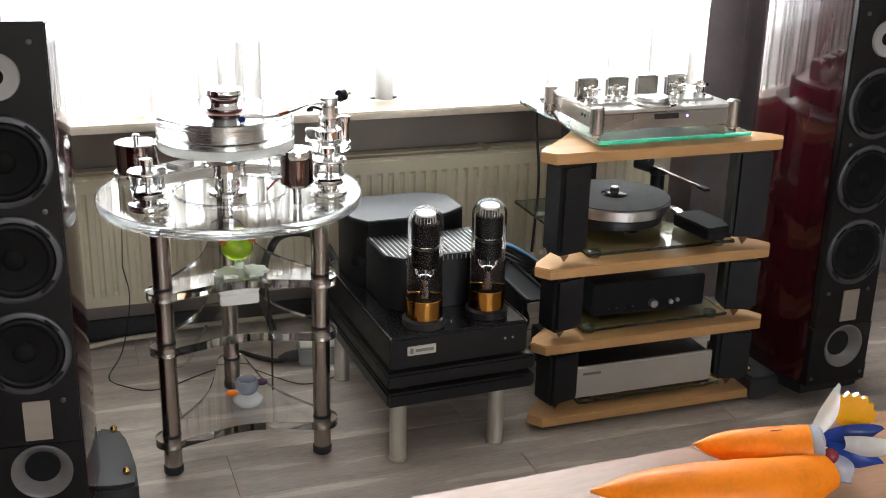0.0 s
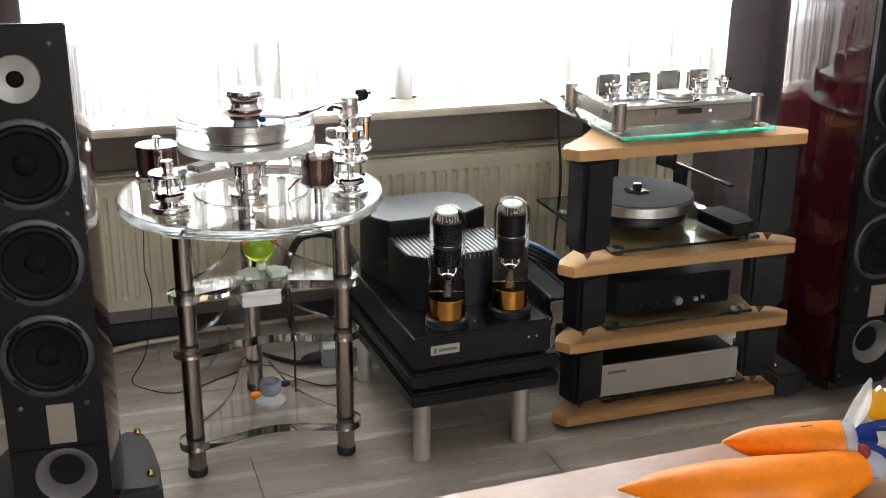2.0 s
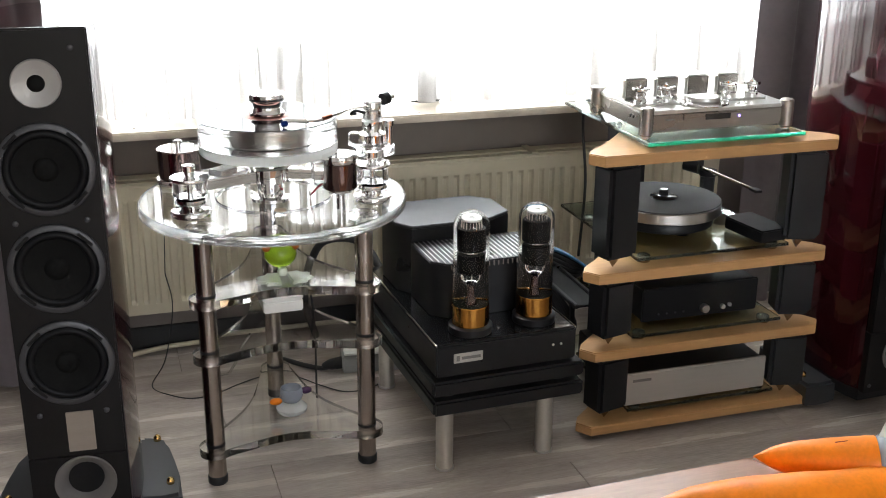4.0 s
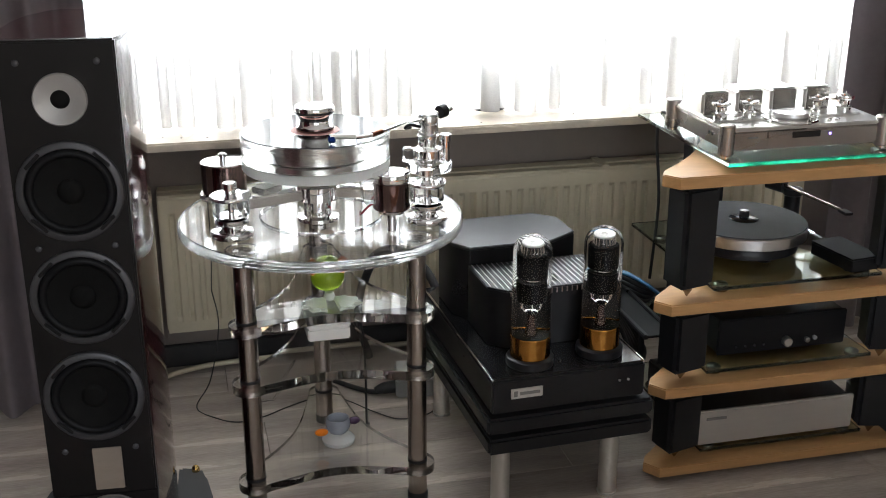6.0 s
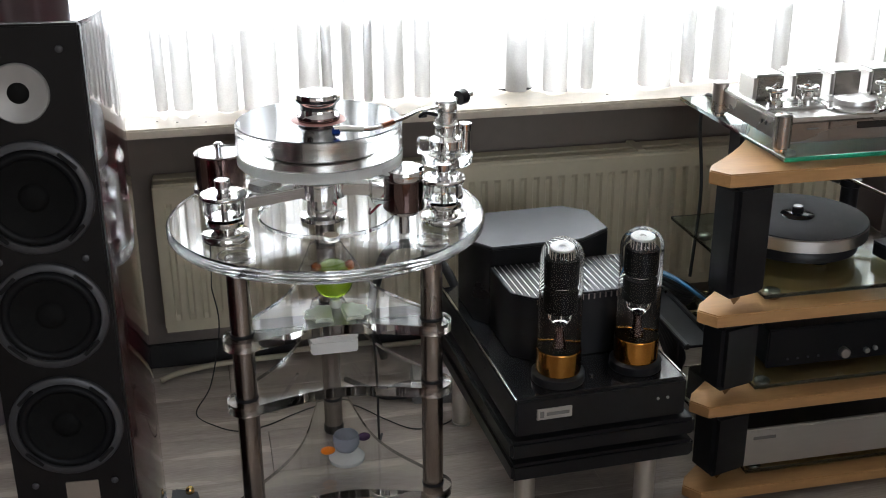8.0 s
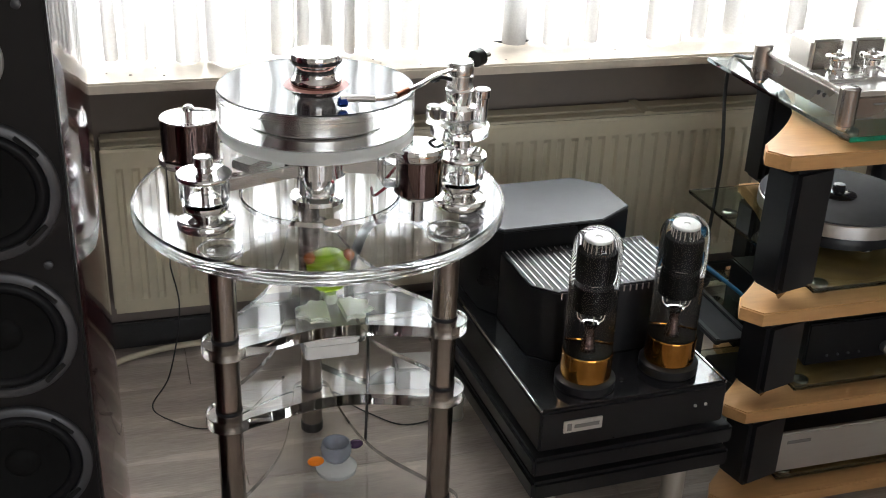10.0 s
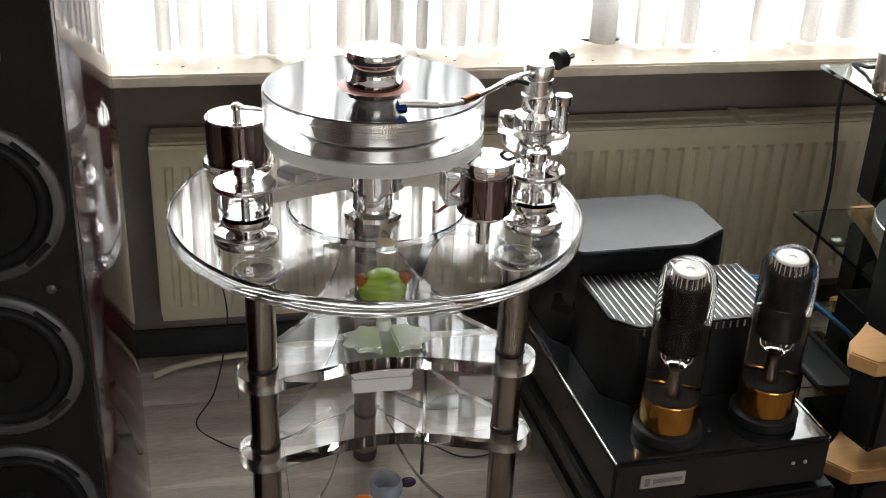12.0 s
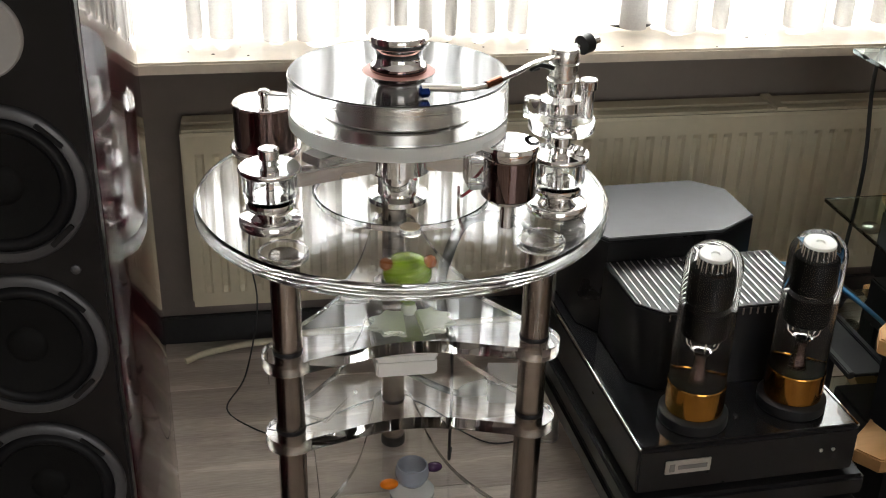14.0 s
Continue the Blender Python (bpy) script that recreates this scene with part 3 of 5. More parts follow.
# ---- turntable stand of clear acrylic ----
LEGS = [(0.997, -0.65), (1.347, -0.655), (1.194, -0.272)]
stand = thing("turntable_stand", "clear acrylic tiered stand on three brushed steel legs holding the turntable", "stand", 1.178, -0.53, 0)
for lx, ly in LEGS:
    leg = part("leg", solid(0.0205, 0.020, 0.585, lx, ly, 0.001), M_STEEL, stand, "brushed steel tube leg")
    part("foot", lathe([(0, 0), (0.020, 0), (0.0225, 0.003), (0.0225, 0.018), (0.021, 0.021), (0, 0.021)], lx, ly), M_RUBBER, leg, "black rubber foot")
    for z in (0.095, 0.325, 0.455):
        part("joint_ring", lathe([(0.0210, z), (0.0216, z + 0.001), (0.0216, z + 0.006), (0.0210, z + 0.007)], lx, ly, 0, 48), M_BLACKSATIN, leg, "dark ring at the joint")


def lobed(r_lobe, sag):
    """Outline of a shelf with a round lobe at each leg and concave sides."""
    c = Vector((sum(p[0] for p in LEGS) / 3, sum(p[1] for p in LEGS) / 3))
    pts = []
    order = [0, 1, 2]
    for k in range(3):
        a, b, d = (Vector(LEGS[order[k - 1]]), Vector(LEGS[order[k]]), Vector(LEGS[order[(k + 1) % 3]]))
        out = (b - c).normalized()
        ang = math.atan2(out.y, out.x)
        for s in range(-11, 12):
            t = ang + radians(s * 9.5)
            pts.append((b.x + r_lobe * math.cos(t), b.y + r_lobe * math.sin(t)))
        p0 = Vector(pts[-1])
        outn = (d - c).normalized()
        t1 = math.atan2(outn.y, outn.x) + radians(-11 * 9.5)
        p3 = Vector((d.x + r_lobe * math.cos(t1), d.y + r_lobe * math.sin(t1)))
        mid = (p0 + p3) / 2
        inward = (c - mid).normalized()
        for s in range(1, 14):
            u = s / 14
            w = math.sin(math.pi * u) ** 1.3
            q = p0.lerp(p3, u) + inward * sag * w
            pts.append((q.x, q.y))
    return pts


OUT = lobed(0.037, 0.032)
for z0, z1 in ((0.075, 0.0945), (0.304, 0.3245), (0.4345, 0.4545)):
    part("shelf", prism(OUT, z0, z1, 0.0015), M_ACRYL, stand, "clear acrylic shelf with rounded lobes and curved edges", smooth=25)
DX, DY = 1.178, -0.487
part("top_disc", lathe([(0.131, 0.5985), (0.2970, 0.5985), (0.3000, 0.5995), (0.303, 0.6030), (0.303, 0.6185), (0.3005, 0.622), (0.2980, 0.623), (0.1325, 0.623), (0.131, 0.6215)], DX, DY, 0, 128, closed=True),
     M_ACRYL, stand, "round clear acrylic top")
part("inlay_disc", solid(0.1295, 0.5985, 0.6225, DX, DY, 0.0015, 128), M_ACRYL, stand, "round clear inlay in the top")
for lx, ly in LEGS:
    part("spacer", solid(0.034, 0.5855, 0.598, lx, ly, 0.002), M_ACRYL, stand, "clear acrylic spacer")

# ---- turntable ----
PX, PY, LZ = 1.167, -0.520, 0.812
tt = thing("turntable", "clear acrylic turntable with chrome towers and thick platter playing a record", "turntable", PX, PY, 0.623)
platter = part("platter", lathe([(0, 0.7585), (0.1500, 0.7585), (0.1525, 0.7600), (0.1530, 0.7620), (0.1530, 0.8005), (0.1522, 0.8012), (0.1522, 0.8025), (0.1530, 0.8032), (0.1530, 0.8105), (0.1520, 0.812), (0, 0.812)], PX, PY, 0, 128), M_PLATTER, tt,
               "thick clear acrylic platter")
part("hub", solid(0.070, 0.7600, 0.8095, PX, PY, 0.002, 64), M_ALU, platter, "aluminium hub inside the platter")
part("base_plate", lathe([(0, 0.7360), (0.1440, 0.7360), (0.1500, 0.7375), (0.1525, 0.7405), (0.1528, 0.7580), (0, 0.7580)], PX, PY, 0, 96), M_FROST, platter, "frosted lower plate")
part("bearing", lathe([(0, 0.6235), (0.044, 0.6235), (0.044, 0.631), (0.030, 0.634), (0.030, 0.668), (0.046, 0.670), (0.046, 0.700), (0.030, 0.703), (0.026, 0.7355), (0, 0.7355)], PX, PY, 0, 64), M_CHROME, tt, "chrome bearing column")
part("bearing_spacer", solid(0.052, 0.703, 0.7355, PX, PY, 0.003, 64), M_ACRYL, tt)


def arm(x1, y1, z0, z1, w0, w1):
    d = Vector((x1 - PX, y1 - PY)).normalized()
    n = Vector((-d.y, d.x))
    a = Vector((PX, PY)) + d * 0.03
    b = Vector((x1, y1)) - d * 0.02
    return prism([tuple(a + n * w0), tuple(a - n * w0), tuple(b - n * w1), tuple(b + n * w1)], z0, z1, 0.002)


TOWERS = [(0.984, -0.590), (1.386, -0.585), (1.186, -0.262)]
for k, (x, y) in enumerate(TOWERS):
    part("chassis_arm", arm(x, y, 0.674, 0.696, 0.016, 0.011), M_CHROME, tt, "polished chassis arm")
    tw = part("tower", lathe([(0, 0.6235), (0.043, 0.6235), (0.044, 0.626), (0.044, 0.634), (0.041, 0.637), (0.030, 0.638), (0.022, 0.641), (0.022, 0.648), (0.033, 0.650), (0.035, 0.653), (0.034, 0.661), (0.026, 0.664), (0.026, 0.668), (0.0, 0.668)], x, y, 0, 56), M_CHROME, tt, "chrome suspension tower")
    part("tower_ring", lathe([(0.024, 0.668), (0.036, 0.668), (0.037, 0.671), (0.037, 0.699), (0.036, 0.702), (0.024, 0.702)], x, y, 0, 56, closed=True), M_ACRYL, tw, "clear acrylic ring")
    part("rod", solid(0.006, 0.660, 0.725, x, y, 0.001, 24), M_CHROME, tw)
    part("cap", lathe([(0, 0.702), (0.0405, 0.702), (0.0420, 0.7040), (0.0420, 0.7075), (0.0400, 0.7095), (0.014, 0.7115), (0.0105, 0.7130), (0.0105, 0.7180), (0.0135, 0.7195), (0.0140, 0.7215), (0.0140, 0.7335), (0.0125, 0.7350), (0, 0.7352)], x, y, 0, 56), M_CHROME, tw, "polished cap with a knob")
    for a in (0.6, 2.7, 4.8):
        part("ball_foot", ball(x + 0.022 * math.cos(a), y + 0.022 * math.sin(a), 0.6445, 0.0055, seg=14), M_CHROME, tw)
# wedge block on the first arm
blk = box(1.035, 1.085, -0.575, -0.535, 0.699, 0.713, 0.002)
part("clamp_block", turned(blk, 1.06, -0.555, 0.7, 38), M_ALU, tt, "grey metal wedge block")

# record and clamp
rec = part("record", lathe([(0, 0.8122), (0.1505, 0.8122), (0.151, 0.8130), (0.1505, 0.8140), (0.146, 0.8136), (0.052, 0.8136), (0.050, 0.8140), (0, 0.8140)], 0, 0, 0, 128), M_VINYL)
rec.matrix_basis = pose(PX, PY, 0)
tagged(rec, "black vinyl record lying on the acrylic platter", "record")
part("label", lathe([(0, 0.8141), (0.0500, 0.8141), (0.0500, 0.8143), (0, 0.8144)], 0, 0, 0, 48), M_LABEL, rec, "pale red paper label", True)
clamp = part("record_clamp", lathe([(0, 0.8145), (0.036, 0.8145), (0.0385, 0.817), (0.0385, 0.823), (0.036, 0.826), (0.033, 0.830), (0.032, 0.838), (0.034, 0.846), (0.039, 0.850), (0.041, 0.853), (0.041, 0.862), (0.0395, 0.865), (0.03, 0.866), (0, 0.866)], 0, 0, 0, 64), M_CHROME)
clamp.matrix_basis = pose(PX, PY, 0)
tagged(clamp, "chrome waisted record clamp standing on the record", "record clamp")
# ring of darker colour paints the label's reflection on the clamp
part("label_reflection_ring", lathe([(0.0386, 0.8155), (0.0393, 0.817), (0.0393, 0.822), (0.0386, 0.8235)], 0, 0, 0, 64), M_DARKMETAL_REFLECTION, clamp, "dark ring painting the label's red reflection", True)

# left rear motor
mo = thing("turntable_motor", "polished chrome motor housing with spindle on the acrylic disc, dark reflection painted in", "motor", 0.985, -0.318, 0.623)
# housing colour carries the reflection of the dark room; the top stays chrome
part("housing", lathe([(0, 0.636), (0.047, 0.636), (0.049, 0.638), (0.050, 0.702), (0.049, 0.7040), (0, 0.7040)], 0.985, -0.318, 0, 64), M_DARKMETAL_REFLECTION, mo, "polished housing with the dark room's reflection in its colour")
part("top_plate", lathe([(0, 0.7042), (0.0495, 0.7042), (0.050, 0.7050), (0.049, 0.7062), (0, 0.7062)], 0.985, -0.318, 0, 64), M_CHROME, mo, "bright polished top")
part("base_ring", lathe([(0, 0.6235), (0.054, 0.6235), (0.056, 0.626), (0.056, 0.634), (0.054, 0.636), (0, 0.636)], 0.985, -0.318, 0, 64), M_CHROME, mo)
part("spindle", lathe([(0.007, 0.7063), (0.007, 0.716), (0.010, 0.717), (0.010, 0.722), (0.006, 0.726), (0, 0.727)], 0.985, -0.318, 0, 24), M_CHROME, mo)
part("drive_belt", tube([(0.985, -0.325, 0.7195), (1.03, -0.405, 0.742), (1.065, -0.415, 0.745)], 0.0012, 6, smooth=2), M_RUBBER, mo, "thin black drive belt")
# right front motor hung on the chassis
m2 = thing("turntable_motor", "polished chrome motor cylinder beside the platter, dark reflection painted into its body", "motor", 1.302, -0.635, 0.623)
# brown room reflection is put into the body colour
part("housing", lathe([(0, 0.672), (0.036, 0.672), (0.0375, 0.674), (0.0375, 0.728), (0.036, 0.730), (0, 0.730)], 1.302, -0.635, 0, 64), M_DARKMETAL_REFLECTION, m2, "polished body with a brown reflection in its colour")
part("cap", lathe([(0, 0.7302), (0.038, 0.7302), (0.039, 0.733), (0.039, 0.745), (0.0375, 0.7475), (0, 0.748)], 1.302, -0.635, 0, 64), M_CHROME, m2, "polished chrome cap")
part("collar", lathe([(0.0, 0.664), (0.028, 0.664), (0.030, 0.666), (0.030, 0.672), (0, 0.672)], 1.302, -0.635, 0, 48), M_CHROME, m2)
part("post", solid(0.010, 0.6235, 0.664, 1.302, -0.635, 0.001, 24), M_CHROME, m2)
part("bracket", box(1.242, 1.268, -0.660, -0.615, 0.690, 0.736, 0.003), M_ACRYL, m2, "clear acrylic bracket")
part("lead", tube([(1.285, -0.62, 0.690), (1.262, -0.60, 0.668), (1.25, -0.565, 0.640), (1.26, -0.50, 0.626)], 0.0025, 8), M_REDGLASS, m2, "dark red lead")

# tonearm on its tower
AX, AY = 1.418, -0.462
ta = thing("tonearm", "chrome tonearm with blue cartridge on a tall stacked chrome pillar", "tonearm", AX, AY, 0.623)
part("arm_board", solid(0.050, 0.700, 0.722, AX, AY - 0.01, 0.003, 64), M_ACRYL, ta, "round clear acrylic arm board")
part("pillar", lathe([(0, 0.6235), (0.030, 0.6235), (0.030, 0.632), (0.020, 0.636), (0.020, 0.700), (0.030, 0.7225), (0.033, 0.725), (0.033, 0.745), (0.028, 0.748), (0.022, 0.752), (0.024, 0.766), (0.024, 0.775), (0, 0.775)], AX, AY, 0, 48), M_CHROME, ta)
part("bearing_housing", lathe([(0, 0.775), (0.021, 0.775), (0.0225, 0.778), (0.0225, 0.800), (0.020, 0.802), (0.0225, 0.804), (0.0225, 0.820), (0.021, 0.823), (0, 0.8235)], AX, AY, 0, 48), M_ALU, ta, "brushed bearing housing")
part("arm_tube", tube([(AX - 0.010, AY - 0.010, 0.812), (1.385, -0.500, 0.818), (1.350, -0.545, 0.826), (1.312, -0.590, 0.826), (1.262, -0.628, 0.823), (1.225, -0.637, 0.823)], 0.0038, 14), M_CHROME, ta, "curved chrome arm tube")
part("headshell", tube([(1.180, -0.6410, 0.8285), (1.205, -0.6395, 0.8272), (1.232, -0.6370, 0.8240)], 0.0052, 14, smooth=2), M_SILVER, ta, "slim silver headshell")
part("cartridge", box(1.177, 1.191, -0.6470, -0.6340, 0.8165, 0.8310, 0.002), M_BLUEANO, ta, "blue cartridge body")
part("stylus", lathe([(0.0006, 0), (0.002, 0.0026)], 1.182, -0.640, 0.8141, 8), M_CHROME, ta)
part("collar", tube([(1.290, -0.607, 0.8250), (1.268, -0.625, 0.8236)], 0.0055, 12, smooth=2), M_COPPER, ta, "reddish collar on the tube")
part("arm_lift", tube([(1.395, -0.487, 0.800), (1.372, -0.497, 0.808), (1.362, -0.490, 0.800), (1.376, -0.476, 0.797)], 0.0035, 8), M_BLACKSATIN, ta, "black lift hook")
part("counterweight_stub", tube([(AX + 0.018, AY + 0.012, 0.818), (AX + 0.060, AY + 0.034, 0.823)], 0.0055, 12, smooth=2), M_CHROME, ta)
part("counterweight", tube([(AX + 0.030, AY + 0.018, 0.8195), (AX + 0.044, AY + 0.026, 0.8215)], 0.0145, 24, smooth=2), M_BLACKSATIN, ta, "black counterweight")
part("side_post", lathe([(0, 0.7225), (0.010, 0.7225), (0.010, 0.764), (0.013, 0.766), (0.013, 0.778), (0.012, 0.780), (0, 0.780)], 1.452, -0.482, 0, 28), M_CHROME, ta, "small chrome side post")
part("side_post", lathe([(0, 0.7225), (0.013, 0.7225), (0.013, 0.748), (0.011, 0.752), (0, 0.752)], 1.372, -0.470, 0, 28), M_ACRYL, ta, "clear post")

# ---- ornaments in the stand ----
LVX, LVY = 1.168, -0.640
frog = thing("glass_frog", "green glass frog with amber eyes on the acrylic shelf", "ornament", 1.182, -0.555, 0.4548)
part("body", ball(1.177, -0.554, 0.503, 0.037, 0.033, 0.031), M_GREENGLASS, frog)
for s in (-1, 1):
    part("eye", ball(1.177 + s * 0.032, -0.562, 0.5225, 0.0105, seg=18), M_AMBER, frog, "amber eyeball")
part("belly", lathe([(0, 0), (0.010, 0.002), (0.012, 0.010), (0.009, 0.018), (0, 0.020)], 1.178, -0.566, 0.4548, 20), M_OPALGREEN, frog, "frosted pale glass foot joint")
for s in (-1, 1):
    pts = [(1.177 + s * 0.008, -0.565)]
    for k in range(29):
        a = radians(-100 + 200 * k / 28)
        r = 0.038 + 0.008 * math.cos(k * 2 * math.pi / 6)
        pts.append((1.177 + s * (0.020 + r * math.cos(a)), -0.600 + 0.85 * r * math.sin(a)))
    part("webbed_foot", prism(pts[::s], 0.4552, 0.4640, 0.003), M_OPALGREEN, frog, "frosted white webbed foot", smooth=60)

duck = thing("glass_duck", "clear and frosted glass duck with orange beak on the lowest shelf", "ornament", 1.190, -0.520, 0.0948)
part("body", lathe([(0, 0.0948), (0.026, 0.0948), (0.036, 0.102), (0.037, 0.110), (0.028, 0.119), (0.019, 0.124), (0, 0.125)], 1.194, -0.520, 0, 40), M_WHITEGLASS, duck, "frosted white glass body")
part("head", lathe([(0.012, 0.1235), (0.022, 0.128), (0.0275, 0.140), (0.0275, 0.152), (0.025, 0.160), (0.023, 0.160), (0.0255, 0.152), (0.0255, 0.141), (0.020, 0.131), (0.0, 0.128)], 1.194, -0.520, 0, 40), M_CLEARGREY, duck, "clear glass cup-shaped head")
part("beak", ball(1.155, -0.532, 0.134, 0.015, 0.010, 0.008), M_ORANGEGLASS, duck, "orange glass beak")
part("tail", ball(1.232, -0.508, 0.142, 0.014, 0.008, 0.009), M_PURPLE, duck, "dark purple glass tail")
duck.location.x, duck.location.y = 1.186, -0.542

wb = thing("white_box", "small white plastic lamp box fixed under the acrylic shelf", "box", 1.175, -0.57, 0.4344)
part("body", box(1.121, 1.209, -0.644, -0.552, 0.3960, 0.4225, 0.003), M_WHITEPLASTIC, wb)
part("lid", box(1.120, 1.210, -0.645, -0.551, 0.4230, 0.4344, 0.003), M_WHITEPLASTIC, wb)
part("lead", tube([(1.208, -0.555, 0.41), (1.245, -0.50, 0.40), (1.262, -0.47, 0.33), (1.275, -0.42, 0.20), (1.285, -0.36, 0.03), (1.30, -0.30, 0.004)], 0.0028, 8), M_RUBBER, wb, "thin black lead")
lv = thing("bubble_level", "small round beige bubble level lying on the acrylic top", "spirit level", LVX, LVY, 0.6225)
part("body", solid(0.0155, 0.6228, 0.6320, LVX, LVY, 0.001, 32), M_ACRYL, lv)
part("face", solid(0.0140, 0.6322, 0.6335, LVX, LVY, 0.0005, 32), M_CORK, lv, "beige face")
stick = part("glass_rod", tube([(1.02, -0.30, 0.098), (1.06, -0.42, 0.16), (1.10, -0.54, 0.295)], 0.003, 8, smooth=1), M_ACRYL)
tagged(stick, "thin clear acrylic rod leaning between the shelves", "rod")

# ---- tube amplifier on its low platform ----
pl = thing("amplifier_platform", "low black double-slab platform on four steel tube legs", "stand", 1.66, -0.50, 0, 2.5)
AMPY = 2.5


def at_amp(bm):
    return turned(bm, 1.481, -0.77, 0, AMPY)


part("slab", at_amp(box(1.470, 1.848, -0.780, -0.210, 0.203, 0.2395, 0.006)), M_BLACKSATIN, pl)
part("slab", at_amp(box(1.474, 1.850, -0.776, -0.210, 0.152, 0.1885, 0.006)), M_BLACKSATIN, pl)
for x in (1.52, 1.80):
    for y in (-0.73, -0.26):
        part("spacer", at_amp(solid(0.022, 0.1885, 0.203, x, y, 0.001, 32)), M_RUBBER, pl)
for x, y in ((1.512, -0.742), (1.765, -0.742), (1.512, -0.285), (1.795, -0.285)):
    leg = part("leg", at_amp(solid(0.0205, 0.006, 0.152, x, y, 0.001)), M_SATINALU, pl, "satin aluminium tube leg")
    part("foot", at_amp(lathe([(0, 0), (0.0215, 0), (0.022, 0.002), (0.022, 0.006), (0, 0.006)], x, y)), M_ALU, leg)

amp = thing("tube_amplifier", "black tube power amplifier with two tall glass valves on gold bases", "amplifier", 1.66, -0.50, 0.2395, AMPY)
part("chassis", at_amp(box(1.481, 1.827, -0.770, -0.225, 0.2465, 0.322, 0.004)), M_BLACKSATIN, amp, "black chassis")
part("deck", at_amp(box(1.486, 1.822, -0.764, -0.231, 0.3222, 0.3262, 0.0012)), M_BLACKGLOSS, amp, "gloss black top deck")
part("edge_trim", at_amp(box(1.4815, 1.4852, -0.768, -0.228, 0.3222, 0.3275, 0.001)), M_CHROME, amp, "bright polished edge strip")
part("edge_trim", at_amp(box(1.8228, 1.8265, -0.768, -0.228, 0.3222, 0.3275, 0.001)), M_CHROME, amp, "bright polished edge strip")
for x in (1.51, 1.80):
    for y in (-0.74, -0.26):
        part("foot", at_amp(solid(0.016, 0.2398, 0.2465, x, y, 0.001, 28)), M_RUBBER, amp)
nameplate = part("nameplate", at_amp(box(1.522, 1.592, -0.7735, -0.7702, 0.279, 0.302, 0.001)), M_SILVER, amp, "silver nameplate with an unreadable line")
part("print", at_amp(box(1.528, 1.536, -0.7742, -0.7736, 0.284, 0.297)), M_INK, nameplate)
part("print", at_amp(box(1.541, 1.586, -0.7742, -0.7736, 0.287, 0.294)), M_INK, nameplate)
for x in (1.768, 1.788):
    part("indicator", at_amp(lathe([(0.003, 0), (0.003, 0.002), (0, 0.003)], m=yturn(x, -0.770, 0.289), seg=12)), M_ALU, amp)
part("screw", at_amp(lathe([(0.004, 0.3262), (0.004, 0.3285), (0, 0.329)], 1.652, -0.715, 0, 12)), M_CHROME, amp)

c = 0.048
X_, Y_ = (1.503, 1.805), (-0.452, -0.245)
octo = [(X_[0] + c * 0.6, Y_[0]), (X_[1] - c * 1.6, Y_[0]), (X_[1], Y_[0] + c), (X_[1], Y_[1] - c), (X_[1] - c, Y_[1]), (X_[0] + c * 1.6, Y_[1]), (X_[0], Y_[1] - c), (X_[0], Y_[0] + c * 0.9)]
part("transformer_cover", at_amp(prism(octo, 0.3264, 0.497, 0.002)), M_BLACKSATIN, amp, "tall black transformer cover")
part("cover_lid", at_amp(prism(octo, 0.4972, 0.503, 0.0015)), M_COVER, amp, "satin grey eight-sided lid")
oc2 = [(1.562, -0.629), (1.806, -0.629), (1.812, -0.617), (1.812, -0.456), (1.526, -0.456), (1.526, -0.594)]
part("ventilated_cover", at_amp(prism(oc2, 0.3264, 0.460, 0.002)), M_BLACKSATIN, amp, "black ventilated inner cover")
vent = part("vent_plate", at_amp(prism([(a, b) for a, b in oc2], 0.4602, 0.4625, 0.001)), M_BLACKSATIN, amp)
for k in range(24):
    x = 1.533 + k * 0.0118
    ya = -0.623 if x > 1.562 else -0.592 - (x - 1.526) * 0.86
    part("vent_slat", at_amp(box(x - 0.0009, x + 0.0009, ya, -0.461, 0.4627, 0.4650, 0.0005, seg=1)), M_ALU, vent)
    if x > 1.566:
        part("vent_tooth", at_amp(box(x - 0.0013, x + 0.0013, -0.6308, -0.6292, 0.4480, 0.4595, 0.0004, seg=1)), M_STEEL, vent)


